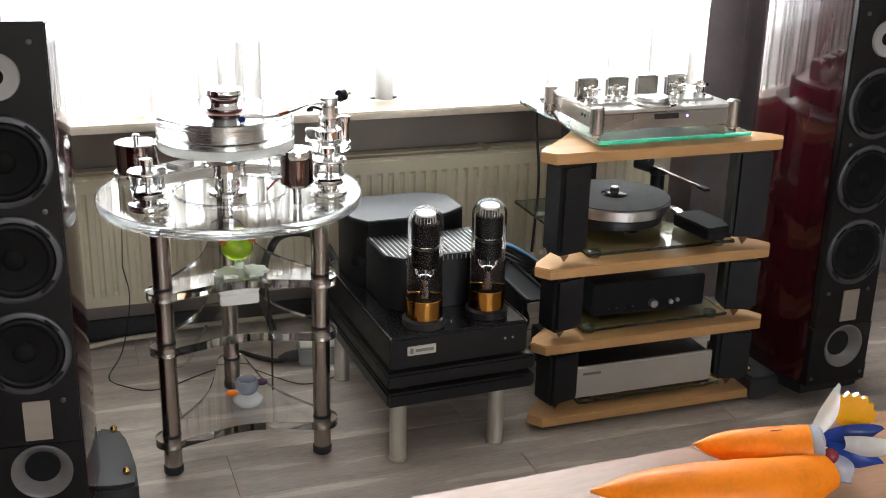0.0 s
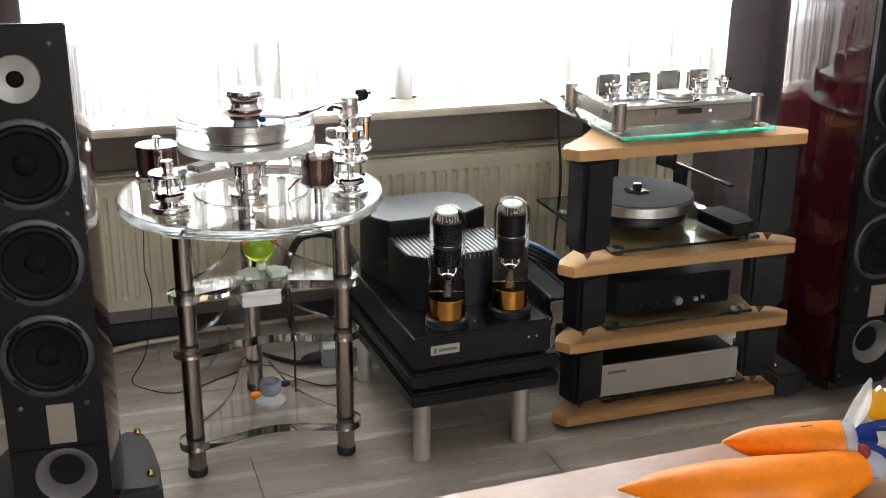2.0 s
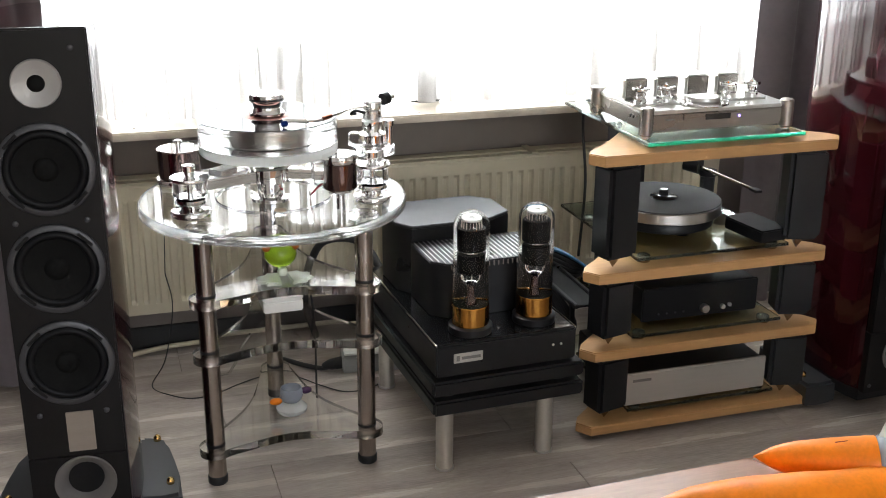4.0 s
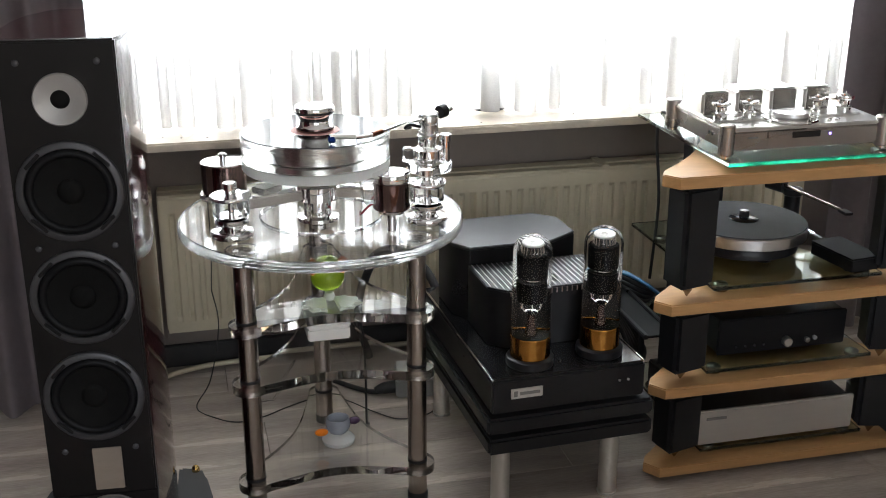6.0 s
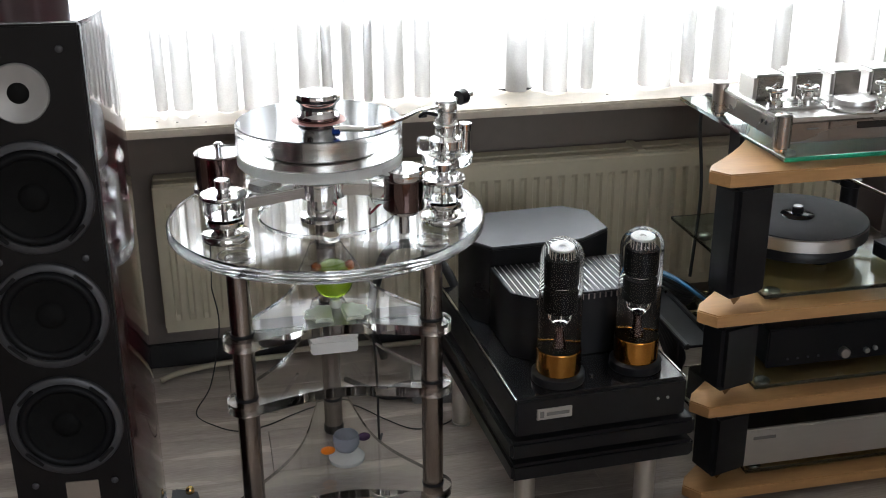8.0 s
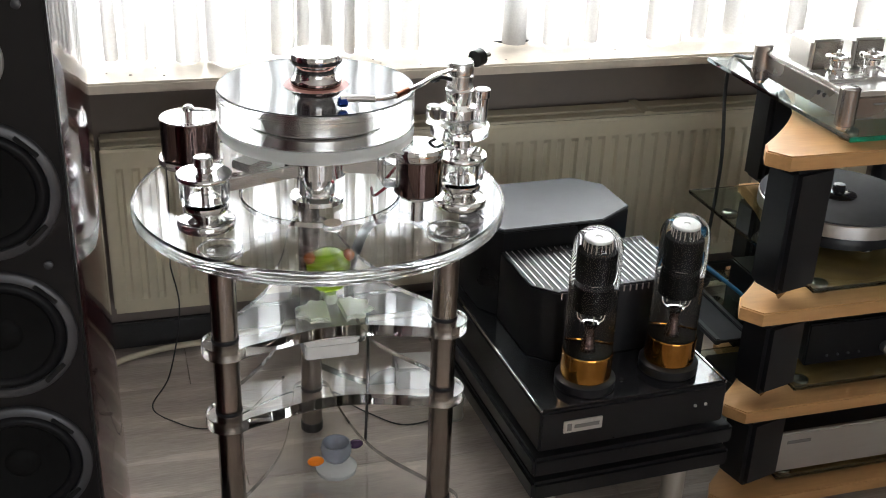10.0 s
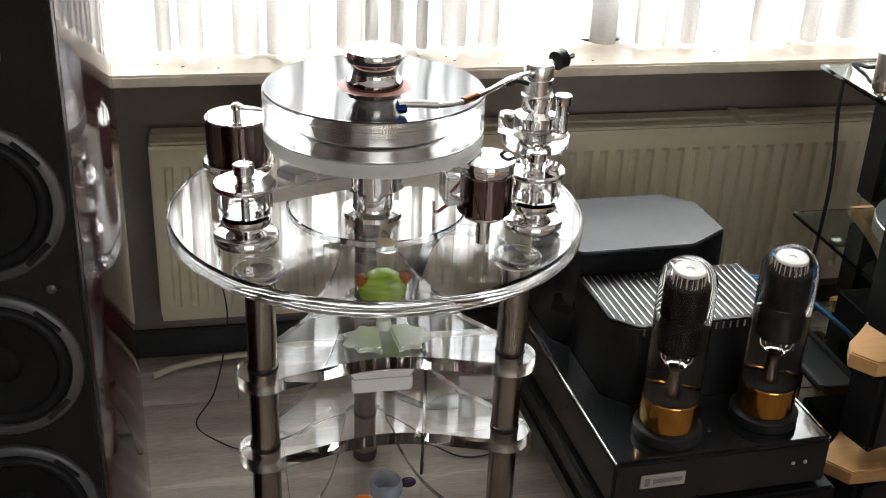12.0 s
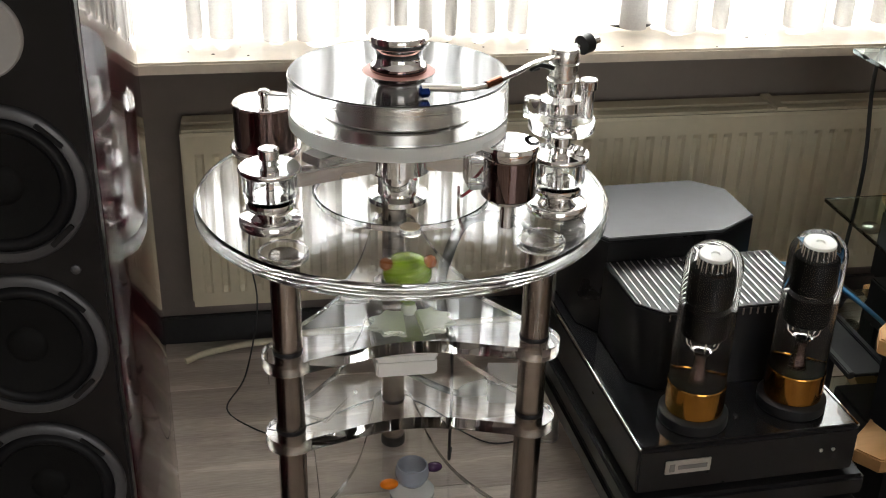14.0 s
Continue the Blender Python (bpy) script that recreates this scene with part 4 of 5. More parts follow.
def valve(x, y):
    v = thing("valve", "tall glass power valve with black anode and gold base", "vacuum tube", x, y, 0.3262, 0, group="amplifier valves")
    part("socket", lathe([(0, 0.3265), (0.050, 0.3265), (0.051, 0.329), (0.051, 0.343), (0.047, 0.346), (0, 0.346)], x, y, 0, 56), M_BLACKSATIN, v, "black socket ring")
    part("base", lathe([(0.0, 0.346), (0.0410, 0.346), (0.0430, 0.348), (0.0430, 0.392), (0.0421, 0.394), (0.0414, 0.392), (0.0405, 0.353), (0, 0.353)], x, y, 0, 56), M_BRASS, v, "polished gold base")
    # black filler stands in for the darkness inside the hollow base
    part("hollow_shade_filler", lathe([(0.0, 0.3905), (0.0395, 0.3905), (0.0400, 0.3895), (0.0400, 0.3535), (0, 0.3535)], x, y, 0, 48), M_VOID, v, "dark filler painting the shade of the hollow base")
    R = 0.0412
    prof = [(0.0400, 0.3935), (R, 0.398), (R, 0.578)]
    for k in range(1, 10):
        a = radians(90 * k / 9)
        prof.append((R * math.cos(a), 0.578 + 0.037 * math.sin(a)))
    inner = [(max(r - 0.0012, 0), z - 0.0012 if z > 0.57 else z) for r, z in prof[::-1]]
    part("envelope", lathe(prof + inner, x, y, 0, 56), M_GLASS, v, "clear glass envelope", smooth=60)
    for z0, z1 in ((0.470, 0.5135), (0.5225, 0.574)):
        part("anode", lathe([(0, z0), (0.0275, z0), (0.0285, z0 + 0.002), (0.0285, z1 - 0.002), (0.0275, z1), (0, z1)], x, y, 0, 40), M_VOID, v, "black anode cylinder")
    part("anode_post", solid(0.0095, 0.5130, 0.5230, x, y, 0.0005, 20), M_VOID, v)
    part("getter_ring", lathe([(0.0100, 0.5140), (0.0175, 0.5140), (0.0185, 0.5155), (0.0185, 0.5205), (0.0175, 0.5220), (0.0100, 0.5220)], x, y, 0, 36, closed=True), M_CHROME, v, "shiny ring between the anode halves")
    part("top_insulator", lathe([(0, 0.5915), (0.0205, 0.5915), (0.0215, 0.5925), (0.0215, 0.5950), (0.0203, 0.5962), (0.0060, 0.5962), (0.0050, 0.5940), (0, 0.5940)], x, y, 0, 36), M_WHITEGLASS, v, "white ceramic disc")
    for k in range(18):
        a = 2 * math.pi * k / 18
        part("wire", tube([(x + 0.0200 * math.cos(a), y + 0.0200 * math.sin(a), 0.5914), (x + 0.0206 * math.cos(a), y + 0.0206 * math.sin(a), 0.5745)], 0.0014, 5, smooth=1), M_CHROME, v)
    part("stem", lathe([(0.012, 0.3925), (0.009, 0.410), (0.007, 0.430), (0.008, 0.438), (0.0, 0.440)], x, y, 0, 28), M_DARKMETAL_REFLECTION, v, "dark stem")
    part("spider", lathe([(0.009, 0.440), (0.013, 0.444), (0.014, 0.447), (0.008, 0.450), (0, 0.450)], x, y, 0, 16), M_CHROME, v, "bright wire spider")
    for k in range(6):
        a = 2 * math.pi * k / 6 + 0.3
        part("wire", tube([(x + 0.008 * math.cos(a), y + 0.008 * math.sin(a), 0.445), (x + 0.019 * math.cos(a), y + 0.019 * math.sin(a), 0.450 + 0.005 * (k % 2)), (x + 0.021 * math.cos(a), y + 0.021 * math.sin(a), 0.4715)], 0.0011, 5, smooth=2), M_CHROME, v)
    return v


v1 = valve(1.583, -0.703)
copy_thing(v1, pose(1.746, -0.686, 0.3262))

# ---- equipment rack with maple shelves ----
XC = 2.193
SHELVES = ((0.018, 0.042), (0.215, 0.240), (0.413, 0.439), (0.696, 0.722))


def shelf_outline():
    left = [(1.888, -0.735), (1.862, -0.700)]
    p0, p3 = Vector((1.880, -0.668)), Vector((2.150, -0.190))
    n = Vector((0.88, -0.47))
    for k in range(13):
        u = k / 12
        q = p0.lerp(p3, u) + n * 0.058 * math.sin(math.pi * u) ** 0.85
        left.append((q.x, q.y))
    return [(2 * XC - x, y) for x, y in left] + left[::-1]


rack = thing("equipment_rack", "four-tier maple and black rack on spikes holding hi-fi components", "rack", XC, -0.5, 0)
for z0, z1 in SHELVES:
    part("shelf", prism(shelf_outline(), z0, z1, 0.0025), M_MAPLE, rack, "light maple shelf with curved sides", smooth=25)
PILLARS = ((1.942, -0.690, 14), (2 * XC - 1.942, -0.690, -14), (2.190, -0.238, 0))
for (z0, z1), (zt, _) in zip(SHELVES, SHELVES[1:]):
    for x, y, yaw in PILLARS:
        pil = part("pillar", turned(box(x - 0.046, x + 0.046, y - 0.036, y + 0.036, z1 + 0.029, zt - 0.0005, 0.010), x, y, 0, yaw), M_BLACKSATIN, rack, "black square pillar")
        part("spike", lathe([(0.0012, z1 + 0.0005), (0.009, z1 + 0.013), (0.011, z1 + 0.016), (0.011, z1 + 0.030)], x, y, 0, 20), M_STEEL, pil, "steel spike")
for x, y, yaw in PILLARS:
    part("foot", solid(0.016, 0.0, 0.018, x, y, 0.002, 28), M_BLACKSATIN, rack)
for k, z in enumerate((0.0425, 0.2405, 0.4395, 0.7225)):
    g = tagged(thing("glass_shelf", "rectangular greenish glass plate on round metal pads over a maple shelf", "glass plate", XC, -0.48, z, group="glass plates"))
    yf = -0.722 if k == 3 else -0.705
    part("plate", box(1.998, 2.411, yf, -0.245, z + 0.012, z + 0.020, 0.001), M_PLATE, g)
    part("front_edge", box(1.998, 2.411, yf - 0.0016, yf - 0.0002, z + 0.0121, z + 0.0199), M_GREENEDGE if k == 3 else M_PLATE, g, "emerald cut edge" if k == 3 else "")
    for x in (2.03, 2.38):
        for y in (-0.675, -0.36):
            part("pad", solid(0.0165, z, z + 0.0118, x, y, 0.002, 28), M_STEEL, g, "steel support pad")

# silver player with small valves
pz = 0.7427
cd = thing("tube_disc_player", "silver disc player with round lid and four glass valves", "disc player", 2.19, -0.56, pz)
part("body", box(2.008, 2.372, -0.690, -0.425, 0.758, 0.800, 0.004), M_PLAYER_SHADED, cd)
part("top_plate", box(2.004, 2.376, -0.694, -0.421, 0.8002, 0.8085, 0.002), M_ALU, cd)
for x in (2.006, 2.374):
    for y in (-0.690, -0.425):
        part("corner_post", solid(0.0165, 0.752, 0.818, x, y, 0.003, 36), M_PLAYER_SHADED, cd, "rounded corner post")
        part("foot", lathe([(0.006, pz + 0.0002), (0.012, 0.747), (0.012, 0.752)], x, y, 0, 20), M_CHROME, cd)
part("fascia", box(2.100, 2.372, -0.6930, -0.6902, 0.764, 0.797, 0.001), M_PLAYER_SHADED, cd)
part("display", box(2.156, 2.222, -0.6945, -0.6932, 0.781, 0.794, 0.001), M_BLACKGLOSS, cd, "dark display window")
part("print", box(2.055, 2.078, -0.6912, -0.6902, 0.784, 0.787), M_INK, cd)
M_LED = bpy.data.materials.new("blue_led")
M_LED.use_nodes = True
M_LED.node_tree.nodes["Principled BSDF"].inputs["Emission Color"].default_value = (0.25, 0.15, 1, 1)
M_LED.node_tree.nodes["Principled BSDF"].inputs["Emission Strength"].default_value = 4
part("indicator", lathe([(0.0028, 0), (0.0028, 0.002), (0, 0.0028)], m=yturn(2.245, -0.6930, 0.786), seg=12), M_LED, cd, "blue indicator light")
for x in (1.9995, ):
    for y in (-0.622, -0.606):
        part("socket", lathe([(0.004, 0), (0.004, 0.001), (0, 0.001)], m=Matrix.Translation((2.0078, y, 0.782)) @ Matrix.Rotation(radians(-90), 4, 'Y'), seg=12), M_BLACKMATT, cd)
for x in (2.036, 2.118, 2.200, 2.282):
    part("transformer_box", box(x - 0.032, x + 0.032, -0.572, -0.500, 0.8087, 0.862, 0.006), M_ALU, cd, "square silver transformer box")
    # darker plate paints the shaded front of the silver box
    part("shaded_box_face", box(x - 0.027, x + 0.027, -0.5736, -0.5722, 0.811, 0.859, 0.0008), M_PLAYER_SHADED, cd, "silver front of the box with its backlit shade painted in")
for x in (2.058, 2.290):
    part("valve_board", box(x - 0.060, x + 0.060, -0.640, -0.590, 0.8087, 0.814, 0.002), M_ALU, cd)
for x in (2.026, 2.092, 2.258, 2.322):
    v = part("valve", lathe([(0, 0.8142), (0.015, 0.8142), (0.015, 0.822), (0.0195, 0.8235), (0.0200, 0.8265), (0.012, 0.828), (0.0105, 0.8285), (0.0105, 0.838), (0, 0.838)], x, -0.615, 0, 28), M_CHROME, cd, "small valve in a chrome holder")
    part("glass", lathe([(0.011, 0.828), (0.012, 0.832), (0.012, 0.845), (0.008, 0.851), (0.003, 0.853), (0.002, 0.857), (0, 0.8575)], x, -0.615, 0, 28), M_GLASS, v, "glass bulb")
    part("holder_ring", lathe([(0.0120, 0.842), (0.0195, 0.842), (0.0210, 0.845), (0.0195, 0.849), (0.0120, 0.849)], x, -0.615, 0, 28, closed=True), M_CHROME, v, "chrome ring")
part("disc_ring", lathe([(0.032, 0.8087), (0.060, 0.8087), (0.062, 0.811), (0.060, 0.8145), (0.032, 0.816)], 2.178, -0.640, 0, 56), M_CHROME, cd)
part("disc_lid", lathe([(0, 0.8162), (0.038, 0.8162), (0.040, 0.819), (0.038, 0.826), (0.030, 0.828), (0, 0.8285)], 2.178, -0.640, 0, 56), M_ALU, cd, "round puck lid")
part("disc_slide", box(2.130, 2.176, -0.625, -0.580, 0.8087, 0.816, 0.003), M_ALU, cd)
for x in (2.255, 2.275):
    part("button", solid(0.006, 0.8087, 0.8125, x, -0.668, 0.001, 20), M_CHROME, cd)

# second turntable
gz = 0.4598
t2 = thing("turntable", "black belt-drive turntable with thick silver-rimmed platter and felt mat", "turntable", 2.175, -0.50, gz)
part("plinth", lathe([(0, 0.474), (0.120, 0.474), (0.128, 0.478), (0.128, 0.499), (0.122, 0.5045), (0, 0.5045)], 2.172, -0.495, 0, 72), M_BLACKSATIN, t2)
for a in (0.6, 2.7, 4.8):
    part("foot", lathe([(0, gz), (0.016, gz), (0.018, 0.464), (0.012, 0.474), (0, 0.474)], 2.172 + 0.09 * math.cos(a), -0.495 + 0.09 * math.sin(a), 0, 24), M_CHROME, t2)
pt = part("platter", lathe([(0, 0.505), (0.143, 0.505), (0.146, 0.507), (0.146, 0.531), (0.144, 0.533), (0, 0.533)], 2.172, -0.495, 0, 96), M_ALU, t2, "silver platter rim")
part("mat", lathe([(0, 0.5332), (0.1445, 0.5332), (0.1450, 0.5350), (0.1440, 0.5365), (0, 0.5365)], 2.172, -0.495, 0, 96), M_MAT, pt, "dark felt mat")
part("clamp", lathe([(0, 0.5367), (0.034, 0.5367), (0.035, 0.5385), (0.033, 0.5405), (0.012, 0.543), (0.0115, 0.556), (0.010, 0.558), (0, 0.558)], 2.172, -0.495, 0, 40), M_BLACKGLOSS, t2, "black record clamp")
part("arm_base", lathe([(0, gz), (0.030, gz), (0.030, 0.470), (0.020, 0.474), (0.020, 0.530), (0.024, 0.533), (0.024, 0.548), (0, 0.548)], 2.395, -0.33, 0, 36), M_BLACKSATIN, t2, "black tonearm base")
part("arm_tube", tube([(2.372, -0.315, 0.556), (2.445, -0.475, 0.530)], 0.0042, 12, smooth=1), M_STEEL, t2, "chrome tonearm tube")
part("counterweight", tube([(2.350, -0.285, 0.561), (2.376, -0.320, 0.556)], 0.022, 24, smooth=1), M_BLACKSATIN, t2, "black counterweight")
part("headshell", box(2.436, 2.456, -0.505, -0.470, 0.526, 0.533, 0.001), M_BLACKSATIN, t2)

psu = thing("power_supply_box", "small flat black power supply box on the glass plate", "power supply", 2.362, -0.63, gz)
part("body", turned(box(2.322, 2.404, -0.700, -0.560, gz + 0.003, 0.492, 0.002), 2.362, -0.63, 0, 8), M_BLACKSATIN, psu)
part("lid", turned(box(2.321, 2.405, -0.701, -0.559, 0.4922, 0.495, 0.001), 2.362, -0.63, 0, 8), M_BLACKMATT, psu)
for x in (2.335, 2.39):
    for y in (-0.68, -0.58):
        part("foot", solid(0.005, gz, gz + 0.003, x, y, 0.0005, 12), M_RUBBER, psu)

# black preamplifier
bz = 0.2608
pr = thing("preamplifier", "black preamplifier with round silver volume knob on a glass plate", "amplifier", 2.21, -0.5, bz)
part("case", box(2.050, 2.366, -0.648, -0.360, bz + 0.008, 0.352, 0.003), M_BLACKSATIN, pr)
part("front_panel", box(2.046, 2.370, -0.656, -0.6482, bz + 0.007, 0.354, 0.003), M_BLACKMATT, pr)
part("volume_knob", lathe([(0.011, 0), (0.011, 0.013), (0.0095, 0.015), (0, 0.015)], m=yturn(2.217, -0.656, 0.290), seg=32), M_ALU, pr, "silver knob")
part("knob", lathe([(0.006, 0), (0.006, 0.008), (0, 0.009)], m=yturn(2.270, -0.656, 0.288), seg=24), M_ALU, pr)
part("knob", lathe([(0.005, 0), (0.005, 0.006), (0, 0.007)], m=yturn(2.290, -0.656, 0.291), seg=24), M_GREYPLASTIC, pr)
for k in range(4):
    part("button", lathe([(0.0025, 0), (0.0025, 0.003), (0, 0.004)], m=yturn(2.092 + 0.023 * k, -0.656, 0.286), seg=12), M_RING, pr)
for x in (2.07, 2.35):
    for y in (-0.63, -0.38):
        part("foot", solid(0.012, bz, bz + 0.008, x, y, 0.001, 20), M_RUBBER, pr)

# silver power amplifier
az = 0.0628
pw = thing("power_amplifier", "wide silver-fronted power amplifier on the lowest glass plate", "amplifier", 2.19, -0.52, az)
part("case", box(1.998, 2.380, -0.690, -0.400, az + 0.008, 0.150, 0.003), M_BLACKSATIN, pw, "black metal case")
part("front_panel", box(1.990, 2.386, -0.702, -0.6902, az + 0.006, 0.154, 0.003), M_SILVER, pw, "brushed silver front")
part("print", box(2.010, 2.060, -0.7030, -0.7021, 0.131, 0.138), M_INK, pw)
for x in (2.03, 2.35):
    for y in (-0.66, -0.43):
        part("foot", solid(0.012, az, az + 0.008, x, y, 0.001, 20), M_RUBBER, pw)

# ---- coffee table and glass ornament ----
TZ = 0.430
tb = thing("coffee_table", "low wooden table with a light reddish oiled top", "table", 2.05, -2.0, 0)
ed = [(1.02, -1.578), (2.95, -1.523), (2.95, -2.45), (1.02, -2.45)]
part("tabletop", prism(ed, TZ - 0.035, TZ, 0.003, only_caps=False), M_TABLE, tb)
for x, y in ((1.10, -1.66), (2.87, -1.56), (2.87, -2.37), (1.10, -2.37)):
    part("leg", box(x - 0.035, x + 0.035, y - 0.035, y + 0.035, 0, TZ - 0.0355, 0.003), M_TABLE, tb)

orn = thing("glass_flower_ornament", "orange glass blossom with blue and white petals on the table", "ornament", 1.85, -1.70, TZ)
R3 = Vector((0.946, -0.324, 0))
CC = Vector((1.905, -1.705, 0.485))
UP = Vector((0, 0, 1))
FW = Vector((0.324, 0.946, 0))


def pt_(r, u, f=0.0):
    return tuple(CC + R3 * r + UP * u + FW * f)


part("pod", tube([(1.735, -1.625, 0.474), (1.775, -1.642, 0.4745), (1.835, -1.670, 0.475), (1.88, -1.692, 0.477), (1.902, -1.703, 0.480)], 0.041, 28, radii=[0.05, 0.40, 0.68, 0.86, 0.96, 1.0, 0.98]), M_ORANGEGLASS, orn, "orange glass pod", smooth=70)
rim = []
for axis, r in (((1.735, -1.625, 0.474), 0.002), ((1.755, -1.633, 0.4742), 0.011), ((1.785, -1.647, 0.4746), 0.0215), ((1.835, -1.670, 0.475), 0.0345), ((1.885, -1.694, 0.4775), 0.0405)):
    rim.append(tuple(Vector(axis) - FW * 0.55 * r - UP * 0.84 * r))
part("pod_rim", tube(rim, 0.0032, 10), M_WHITEGLASS, orn, "pale clear glass edge")
b2 = tube([(1.535, -1.660, 0.447), (1.61, -1.690, 0.455), (1.72, -1.730, 0.462), (1.82, -1.752, 0.466), (1.90, -1.742, 0.470)], 0.052, 28, radii=[0.05, 0.55, 0.90, 1.0, 0.92, 0.70])
bmesh.ops.scale(b2, vec=(1, 1, 0.80), space=Matrix.Translation((0, 0, -0.436)), verts=b2.verts)
part("pod", b2, M_ORANGEGLASS, orn, "long flattened orange glass petal", smooth=70)
part("collar", lathe([(0.030, -0.010), (0.036, -0.006), (0.040, 0.004), (0.036, 0.008), (0.030, 0.004)], m=Matrix.Translation(CC) @ R3.to_track_quat('Z', 'Y').to_matrix().to_4x4(), seg=36, closed=True), M_CLEARGREY, orn, "clear glass collar")
part("bead", ball(*pt_(0.018, 0.002, -0.030), 0.013, seg=18), M_REDGLASS, orn, "dark red glass bead")


def petal(a, b, w, material, label):
    """A tapered, cupped glass petal from a to b."""
    a, b = Vector(a), Vector(b)
    d = (b - a)
    s = d.cross(FW).normalized()
    bm_ = bmesh.new()
    rows = []
    for k in range(9):
        u = k / 8
        ww = w * (math.sin(math.pi * min(u * 0.75 + 0.22, 1.0))) * (1 if u < 1 else 0.15)
        c0 = a + d * u - FW * 0.010 * math.sin(math.pi * u)
        rows.append([bm_.verts.new(c0 + s * ww * q + FW * 0.010 * q * q) for q in (-1, -0.5, 0, 0.5, 1)])
    for p, q in zip(rows, rows[1:]):
        for i in range(4):
            bm_.faces.new((p[i], p[i + 1], q[i + 1], q[i]))
    bmesh.ops.solidify(bm_, geom=bm_.faces[:], thickness=0.005)
    part("petal", bm_, material, orn, label, smooth=70)


petal(pt_(0.005, 0.020), pt_(0.030, 0.110), 0.016, M_WHITEGLASS, "white glass petal")
petal(pt_(0.020, 0.010), pt_(0.110, 0.035), 0.022, M_BLUEGLASS, "blue glass petal")
petal(pt_(0.020, -0.002, -0.01), pt_(0.105, -0.010, -0.03), 0.020, M_BLUEGLASS, "blue glass petal")
petal(pt_(0.040, 0.020, -0.03), pt_(0.130, 0.028, -0.05), 0.018, M_WHITEGLASS, "white glass petal")
petal(pt_(0.025, -0.010, -0.03), pt_(0.060, -0.048, -0.03), 0.022, M_CLEARGREY, "smoky clear petal")
petal(pt_(0.010, -0.010, -0.03), pt_(0.018, -0.050, -0.03), 0.014, M_CLEARGREY, "smoky clear petal")
comb = []
for k in range(33):
    a = radians(150 - 150 * k / 32)
    r = 0.046 + 0.004 * math.cos(k * 2 * math.pi / 4)
    comb.append((0.055 + r * math.cos(a), 0.040 + r * math.sin(a)))
bm = prism([(0.050, 0.028)] + comb, -0.005, 0.005, 0.001)
bm.transform(Matrix.Translation(CC + FW * 0.02) @ Matrix((R3, UP, -FW)).transposed().to_4x4())
part("fan_petal", bm, M_YELLOWGLASS, orn, "yellow scalloped glass fan")
part("rim_strip", tube([pt_(-0.070, 0.024, 0.004), pt_(-0.045, 0.027, 0.004), pt_(-0.015, 0.026, 0.004)], 0.0025, 8), M_REDGLASS, orn, "dark red glass thread")

# ---- things on and behind the sill ----
vs = thing("glass_vase", "conical clear glass vase with a dark foot behind the net curtain", "vase", 1.735, 0.185, 0.678)
part("foot", lathe([(0, 0.6785), (0.050, 0.6785), (0.051, 0.682), (0.050, 0.690), (0.042, 0.694), (0, 0.694)], 1.735, 0.185, 0, 36), M_BLACKSATIN, vs, "dark foot")
part("body", lathe([(0.042, 0.6942), (0.034, 0.74), (0.026, 0.78), (0.024, 0.80), (0.022, 0.80), (0.024, 0.78), (0.032, 0.74), (0.040, 0.6942)], 1.735, 0.185, 0, 36), M_WHITEGLASS, vs, "clear glass cone")
rng = random.Random(5)
bm = bmesh.new()
for k in range(20):
    x, y = rng.uniform(0.85, 2.6), rng.uniform(-0.005, 0.075)
    s = rng.uniform(0.0008, 0.0030)
    box(x - s, x + s, y - s * 0.4, y + s * 0.4, 0.6781, 0.6781 + 0.0012, bm=bm)
tagged(part("crumbs", bm, M_SUB), "tiny dark flakes of dirt lying on the sill", "debris", kind="stuff")

# ---- leads on the floor ----
def lead(name, pts, r, material, label, smooth=8):
    return tagged(part(name, tube(pts, r, 8, smooth=smooth), material), label, "cable")


lead("floor_cable", [(0.945, -0.05, 0.30), (0.955, -0.10, 0.22), (0.925, -0.115, 0.08), (0.885, -0.115, 0.006), (0.93, -0.18, 0.003), (0.985, -0.215, 0.003), (1.05, -0.20, 0.003), (1.109, -0.165, 0.003), (1.18, -0.135, 0.003), (1.255, -0.152, 0.003), (1.32, -0.235, 0.003), (1.376, -0.292, 0.003), (1.44, -0.290, 0.003), (1.482, -0.262, 0.003), (1.53, -0.20, 0.003), (1.56, -0.12, 0.003)], 0.0016, M_RUBBER, "thin black lead looping over the floor behind the stand")
lead("hanging_cable", [(0.945, -0.05, 0.30), (0.952, -0.04, 0.42), (0.955, -0.06, 0.58), (0.99, -0.10, 0.600), (1.03, -0.20, 0.5960)], 0.0014, M_RUBBER, "thin black lead hanging down behind the acrylic stand")
lead("power_cable", [(1.25, -0.05, 0.008), (1.30, -0.11, 0.009), (1.345, -0.15, 0.012), (1.39, -0.155, 0.022)], 0.007, M_RUBBER, "thick black mains cable with plug on the floor")
plug = thing("mains_plug", "black mains plug pushed into the grey distributor", "plug", 1.37, -0.153, 0)
part("body", tube([(1.342, -0.152, 0.018), (1.365, -0.153, 0.022), (1.398, -0.152, 0.024)], 0.017, 14, radii=[0.45, 0.9, 1.0]), M_RUBBER, plug)
st = thing("power_distributor", "grey power distributor box lying on the floor", "power strip", 1.48, -0.14, 0)
part("case", turned(box(1.400, 1.570, -0.190, -0.100, 0.0, 0.052, 0.005), 1.48, -0.14, 0, -8), M_GREYPLASTIC, st)
part("lid", turned(box(1.405, 1.565, -0.186, -0.104, 0.0522, 0.056, 0.002), 1.48, -0.14, 0, -8), M_WHITEPLASTIC, st)
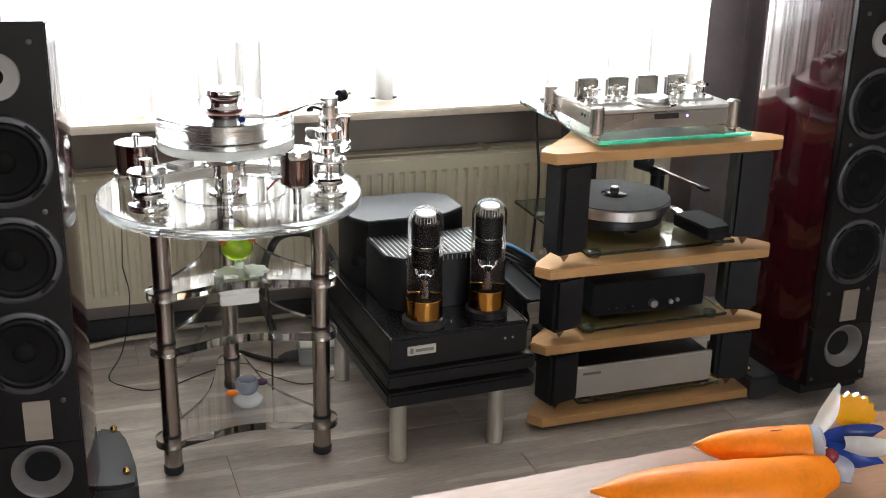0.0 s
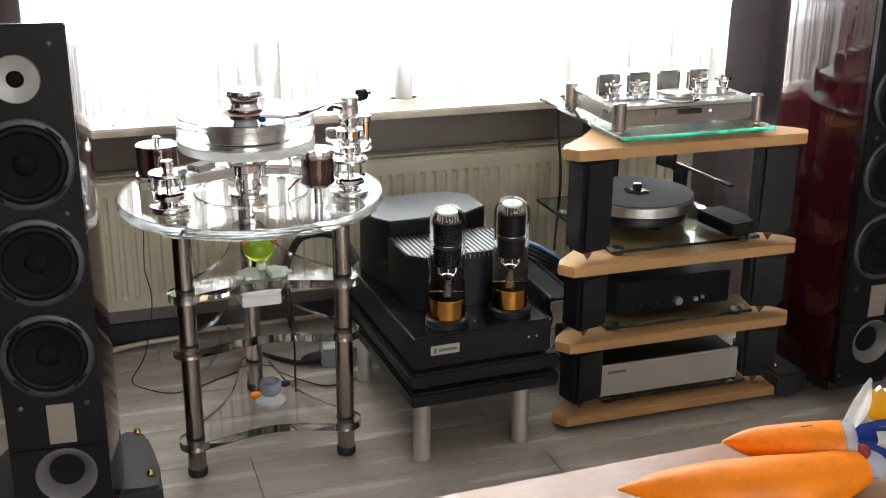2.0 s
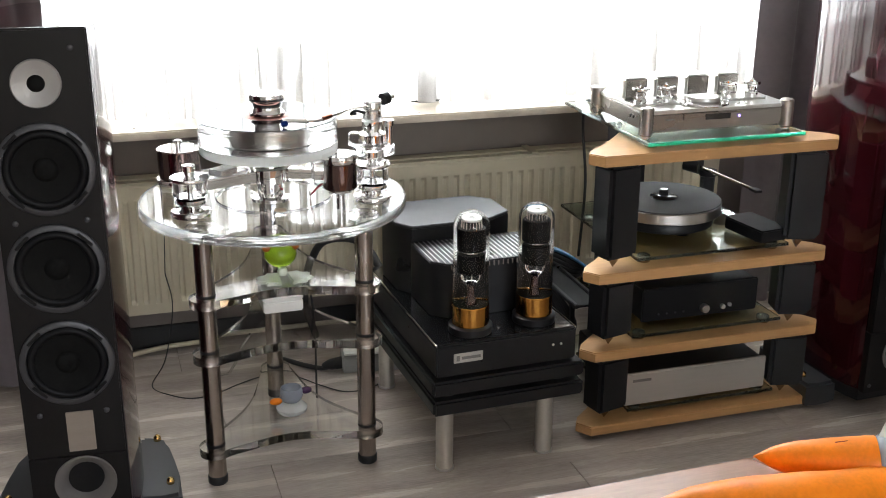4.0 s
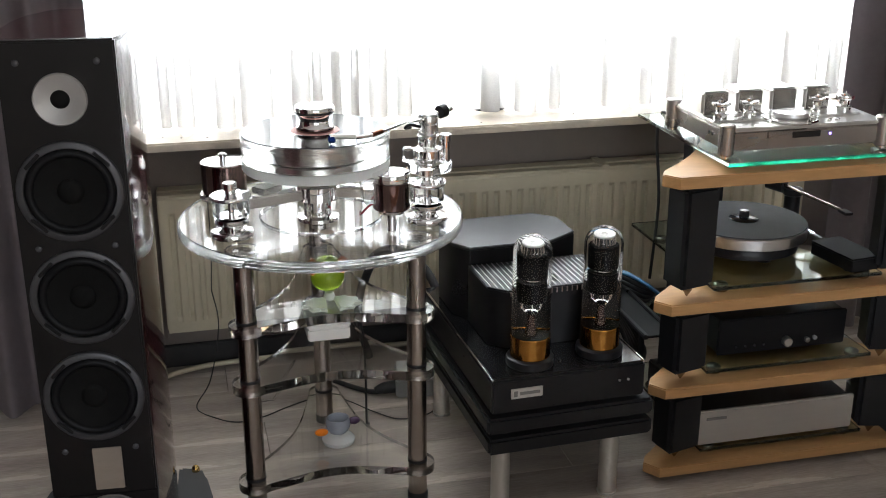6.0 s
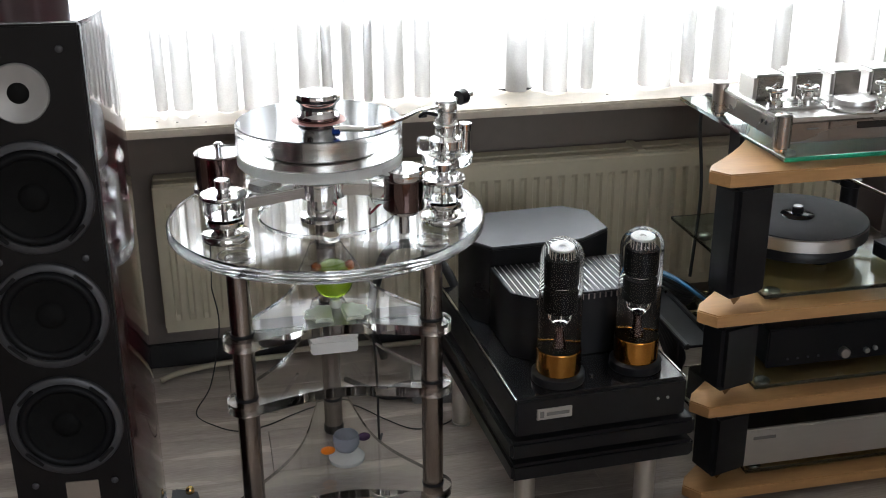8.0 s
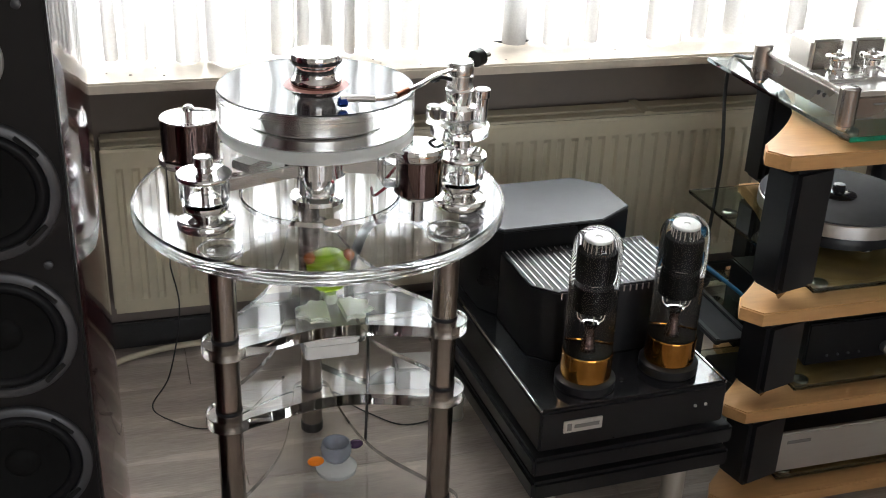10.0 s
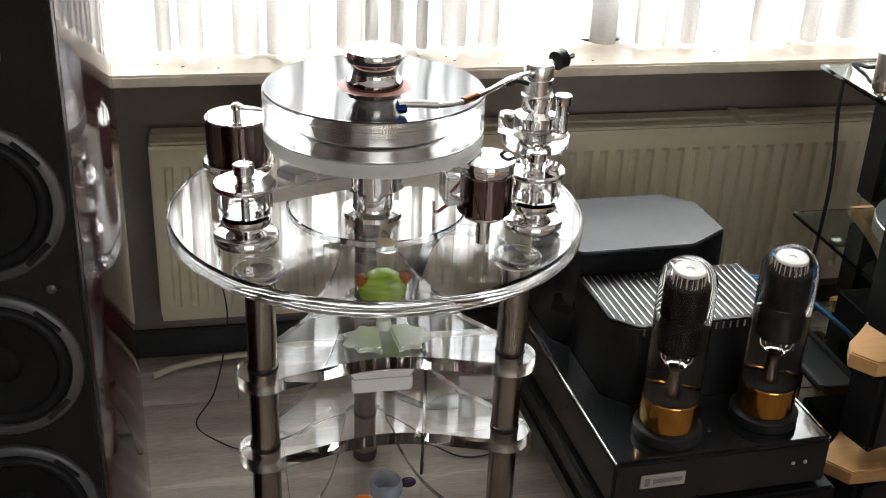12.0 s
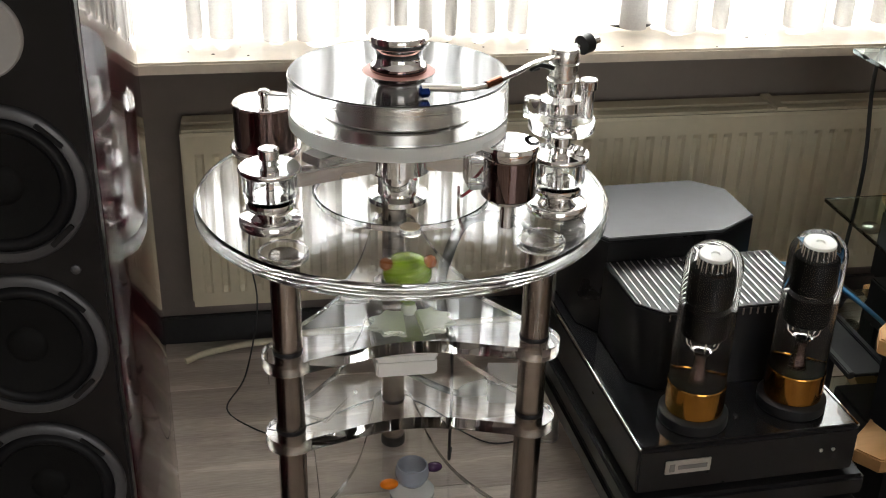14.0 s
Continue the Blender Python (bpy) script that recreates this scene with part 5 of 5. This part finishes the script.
lead("amplifier_cable", [(1.50, -0.235, 0.30), (1.47, -0.17, 0.36), (1.42, -0.10, 0.37), (1.36, -0.03, 0.32), (1.33, 0.02, 0.15), (1.36, 0.02, 0.02)], 0.011, M_RUBBER, "thick black cable curving behind the amplifier")
for k in range(5):
    o = 0.012 * k
    lead("black_cable", [(1.80, -0.24 + o, 0.28), (1.86, -0.26 - o, 0.33 + 0.6 * o), (1.93, -0.32 + o, 0.36 - o), (2.00, -0.34, 0.33 - o), (2.06, -0.32 + o, 0.28)], 0.006, M_RUBBER, "black signal cable between amplifier and rack")
for k in range(3):
    o = 0.011 * k
    lead("blue_cable", [(1.84, -0.33 + o, 0.34), (1.88, -0.36 + o, 0.378), (1.93, -0.42 + o, 0.385), (1.985, -0.50 + o, 0.352), (2.03, -0.50, 0.31)], 0.0038, M_BLUECABLE, "blue braided signal cable beside the rack")
for k in range(6):
    o = 0.02 * k
    lead("black_cable", [(1.82 + o, -0.20, 0.004 + 0.004 * k), (1.86 + 0.5 * o, -0.24 - o * 0.5, 0.12), (1.92, -0.30 + o * 0.3, 0.24 + 0.3 * o), (1.98 + o * 0.4, -0.32, 0.14), (2.02, -0.22, 0.01)], 0.0065, M_RUBBER, "black cable tangled behind the rack")
lead("rack_cable", [(2.06, -0.415, 0.775), (2.062, -0.37, 0.778), (2.06, -0.30, 0.752), (2.062, -0.236, 0.735), (2.066, -0.218, 0.66), (2.08, -0.22, 0.50), (2.06, -0.24, 0.30)], 0.004, M_RUBBER, "black cable running down behind the rack")

sh = thing("side_shelf_frame", "black steel frame shelf standing between amplifier and rack", "shelf", 1.93, -0.42, 0)
part("rail", box(1.890, 1.902, -0.60, -0.26, 0.300, 0.312, 0.002), M_BLACKSATIN, sh)
part("rail", box(1.958, 1.970, -0.60, -0.26, 0.300, 0.312, 0.002), M_BLACKSATIN, sh)
part("plate", box(1.902, 1.958, -0.598, -0.262, 0.302, 0.308, 0.001), M_BLACKMATT, sh)
for x in (1.890, 1.958):
    for y in (-0.43, -0.272):
        part("leg", box(x, x + 0.012, y, y + 0.012, 0.0, 0.2998, 0.001), M_BLACKSATIN, sh)

# ---- floor planks ----
PL, PW = 1.285, 0.192
plank_meshes = {}


def plank_mesh(length):
    key = round(length, 3)
    if key not in plank_meshes:
        b = box(0, key, 0, PW, -0.0115, 0.0, 0.0)
        top = [e for e in b.edges if min(e.verts[0].co.z, e.verts[1].co.z) > -0.001]
        bmesh.ops.bevel(b, geom=top, offset=0.0008, segments=1, affect='EDGES')
        me = bpy.data.meshes.new("plank")
        b.to_mesh(me)
        b.free()
        me.materials.append(M_PLANK)
        plank_meshes[key] = me
    return plank_meshes[key]


row, y = 0, Y1 - 0.004
while y > Y0:
    x = X0 - ((row * 0.47) % 1.0) * PL
    while x < X1:
        a, b = max(x, X0), min(x + PL - 0.0006, X1)
        if b - a > 0.02:
            o = new("plank", plank_mesh(b - a))
            o.parent = floor
            o.location = (a, y - PW, 0.0)
        x += PL
    y -= PW + 0.0006
    row += 1
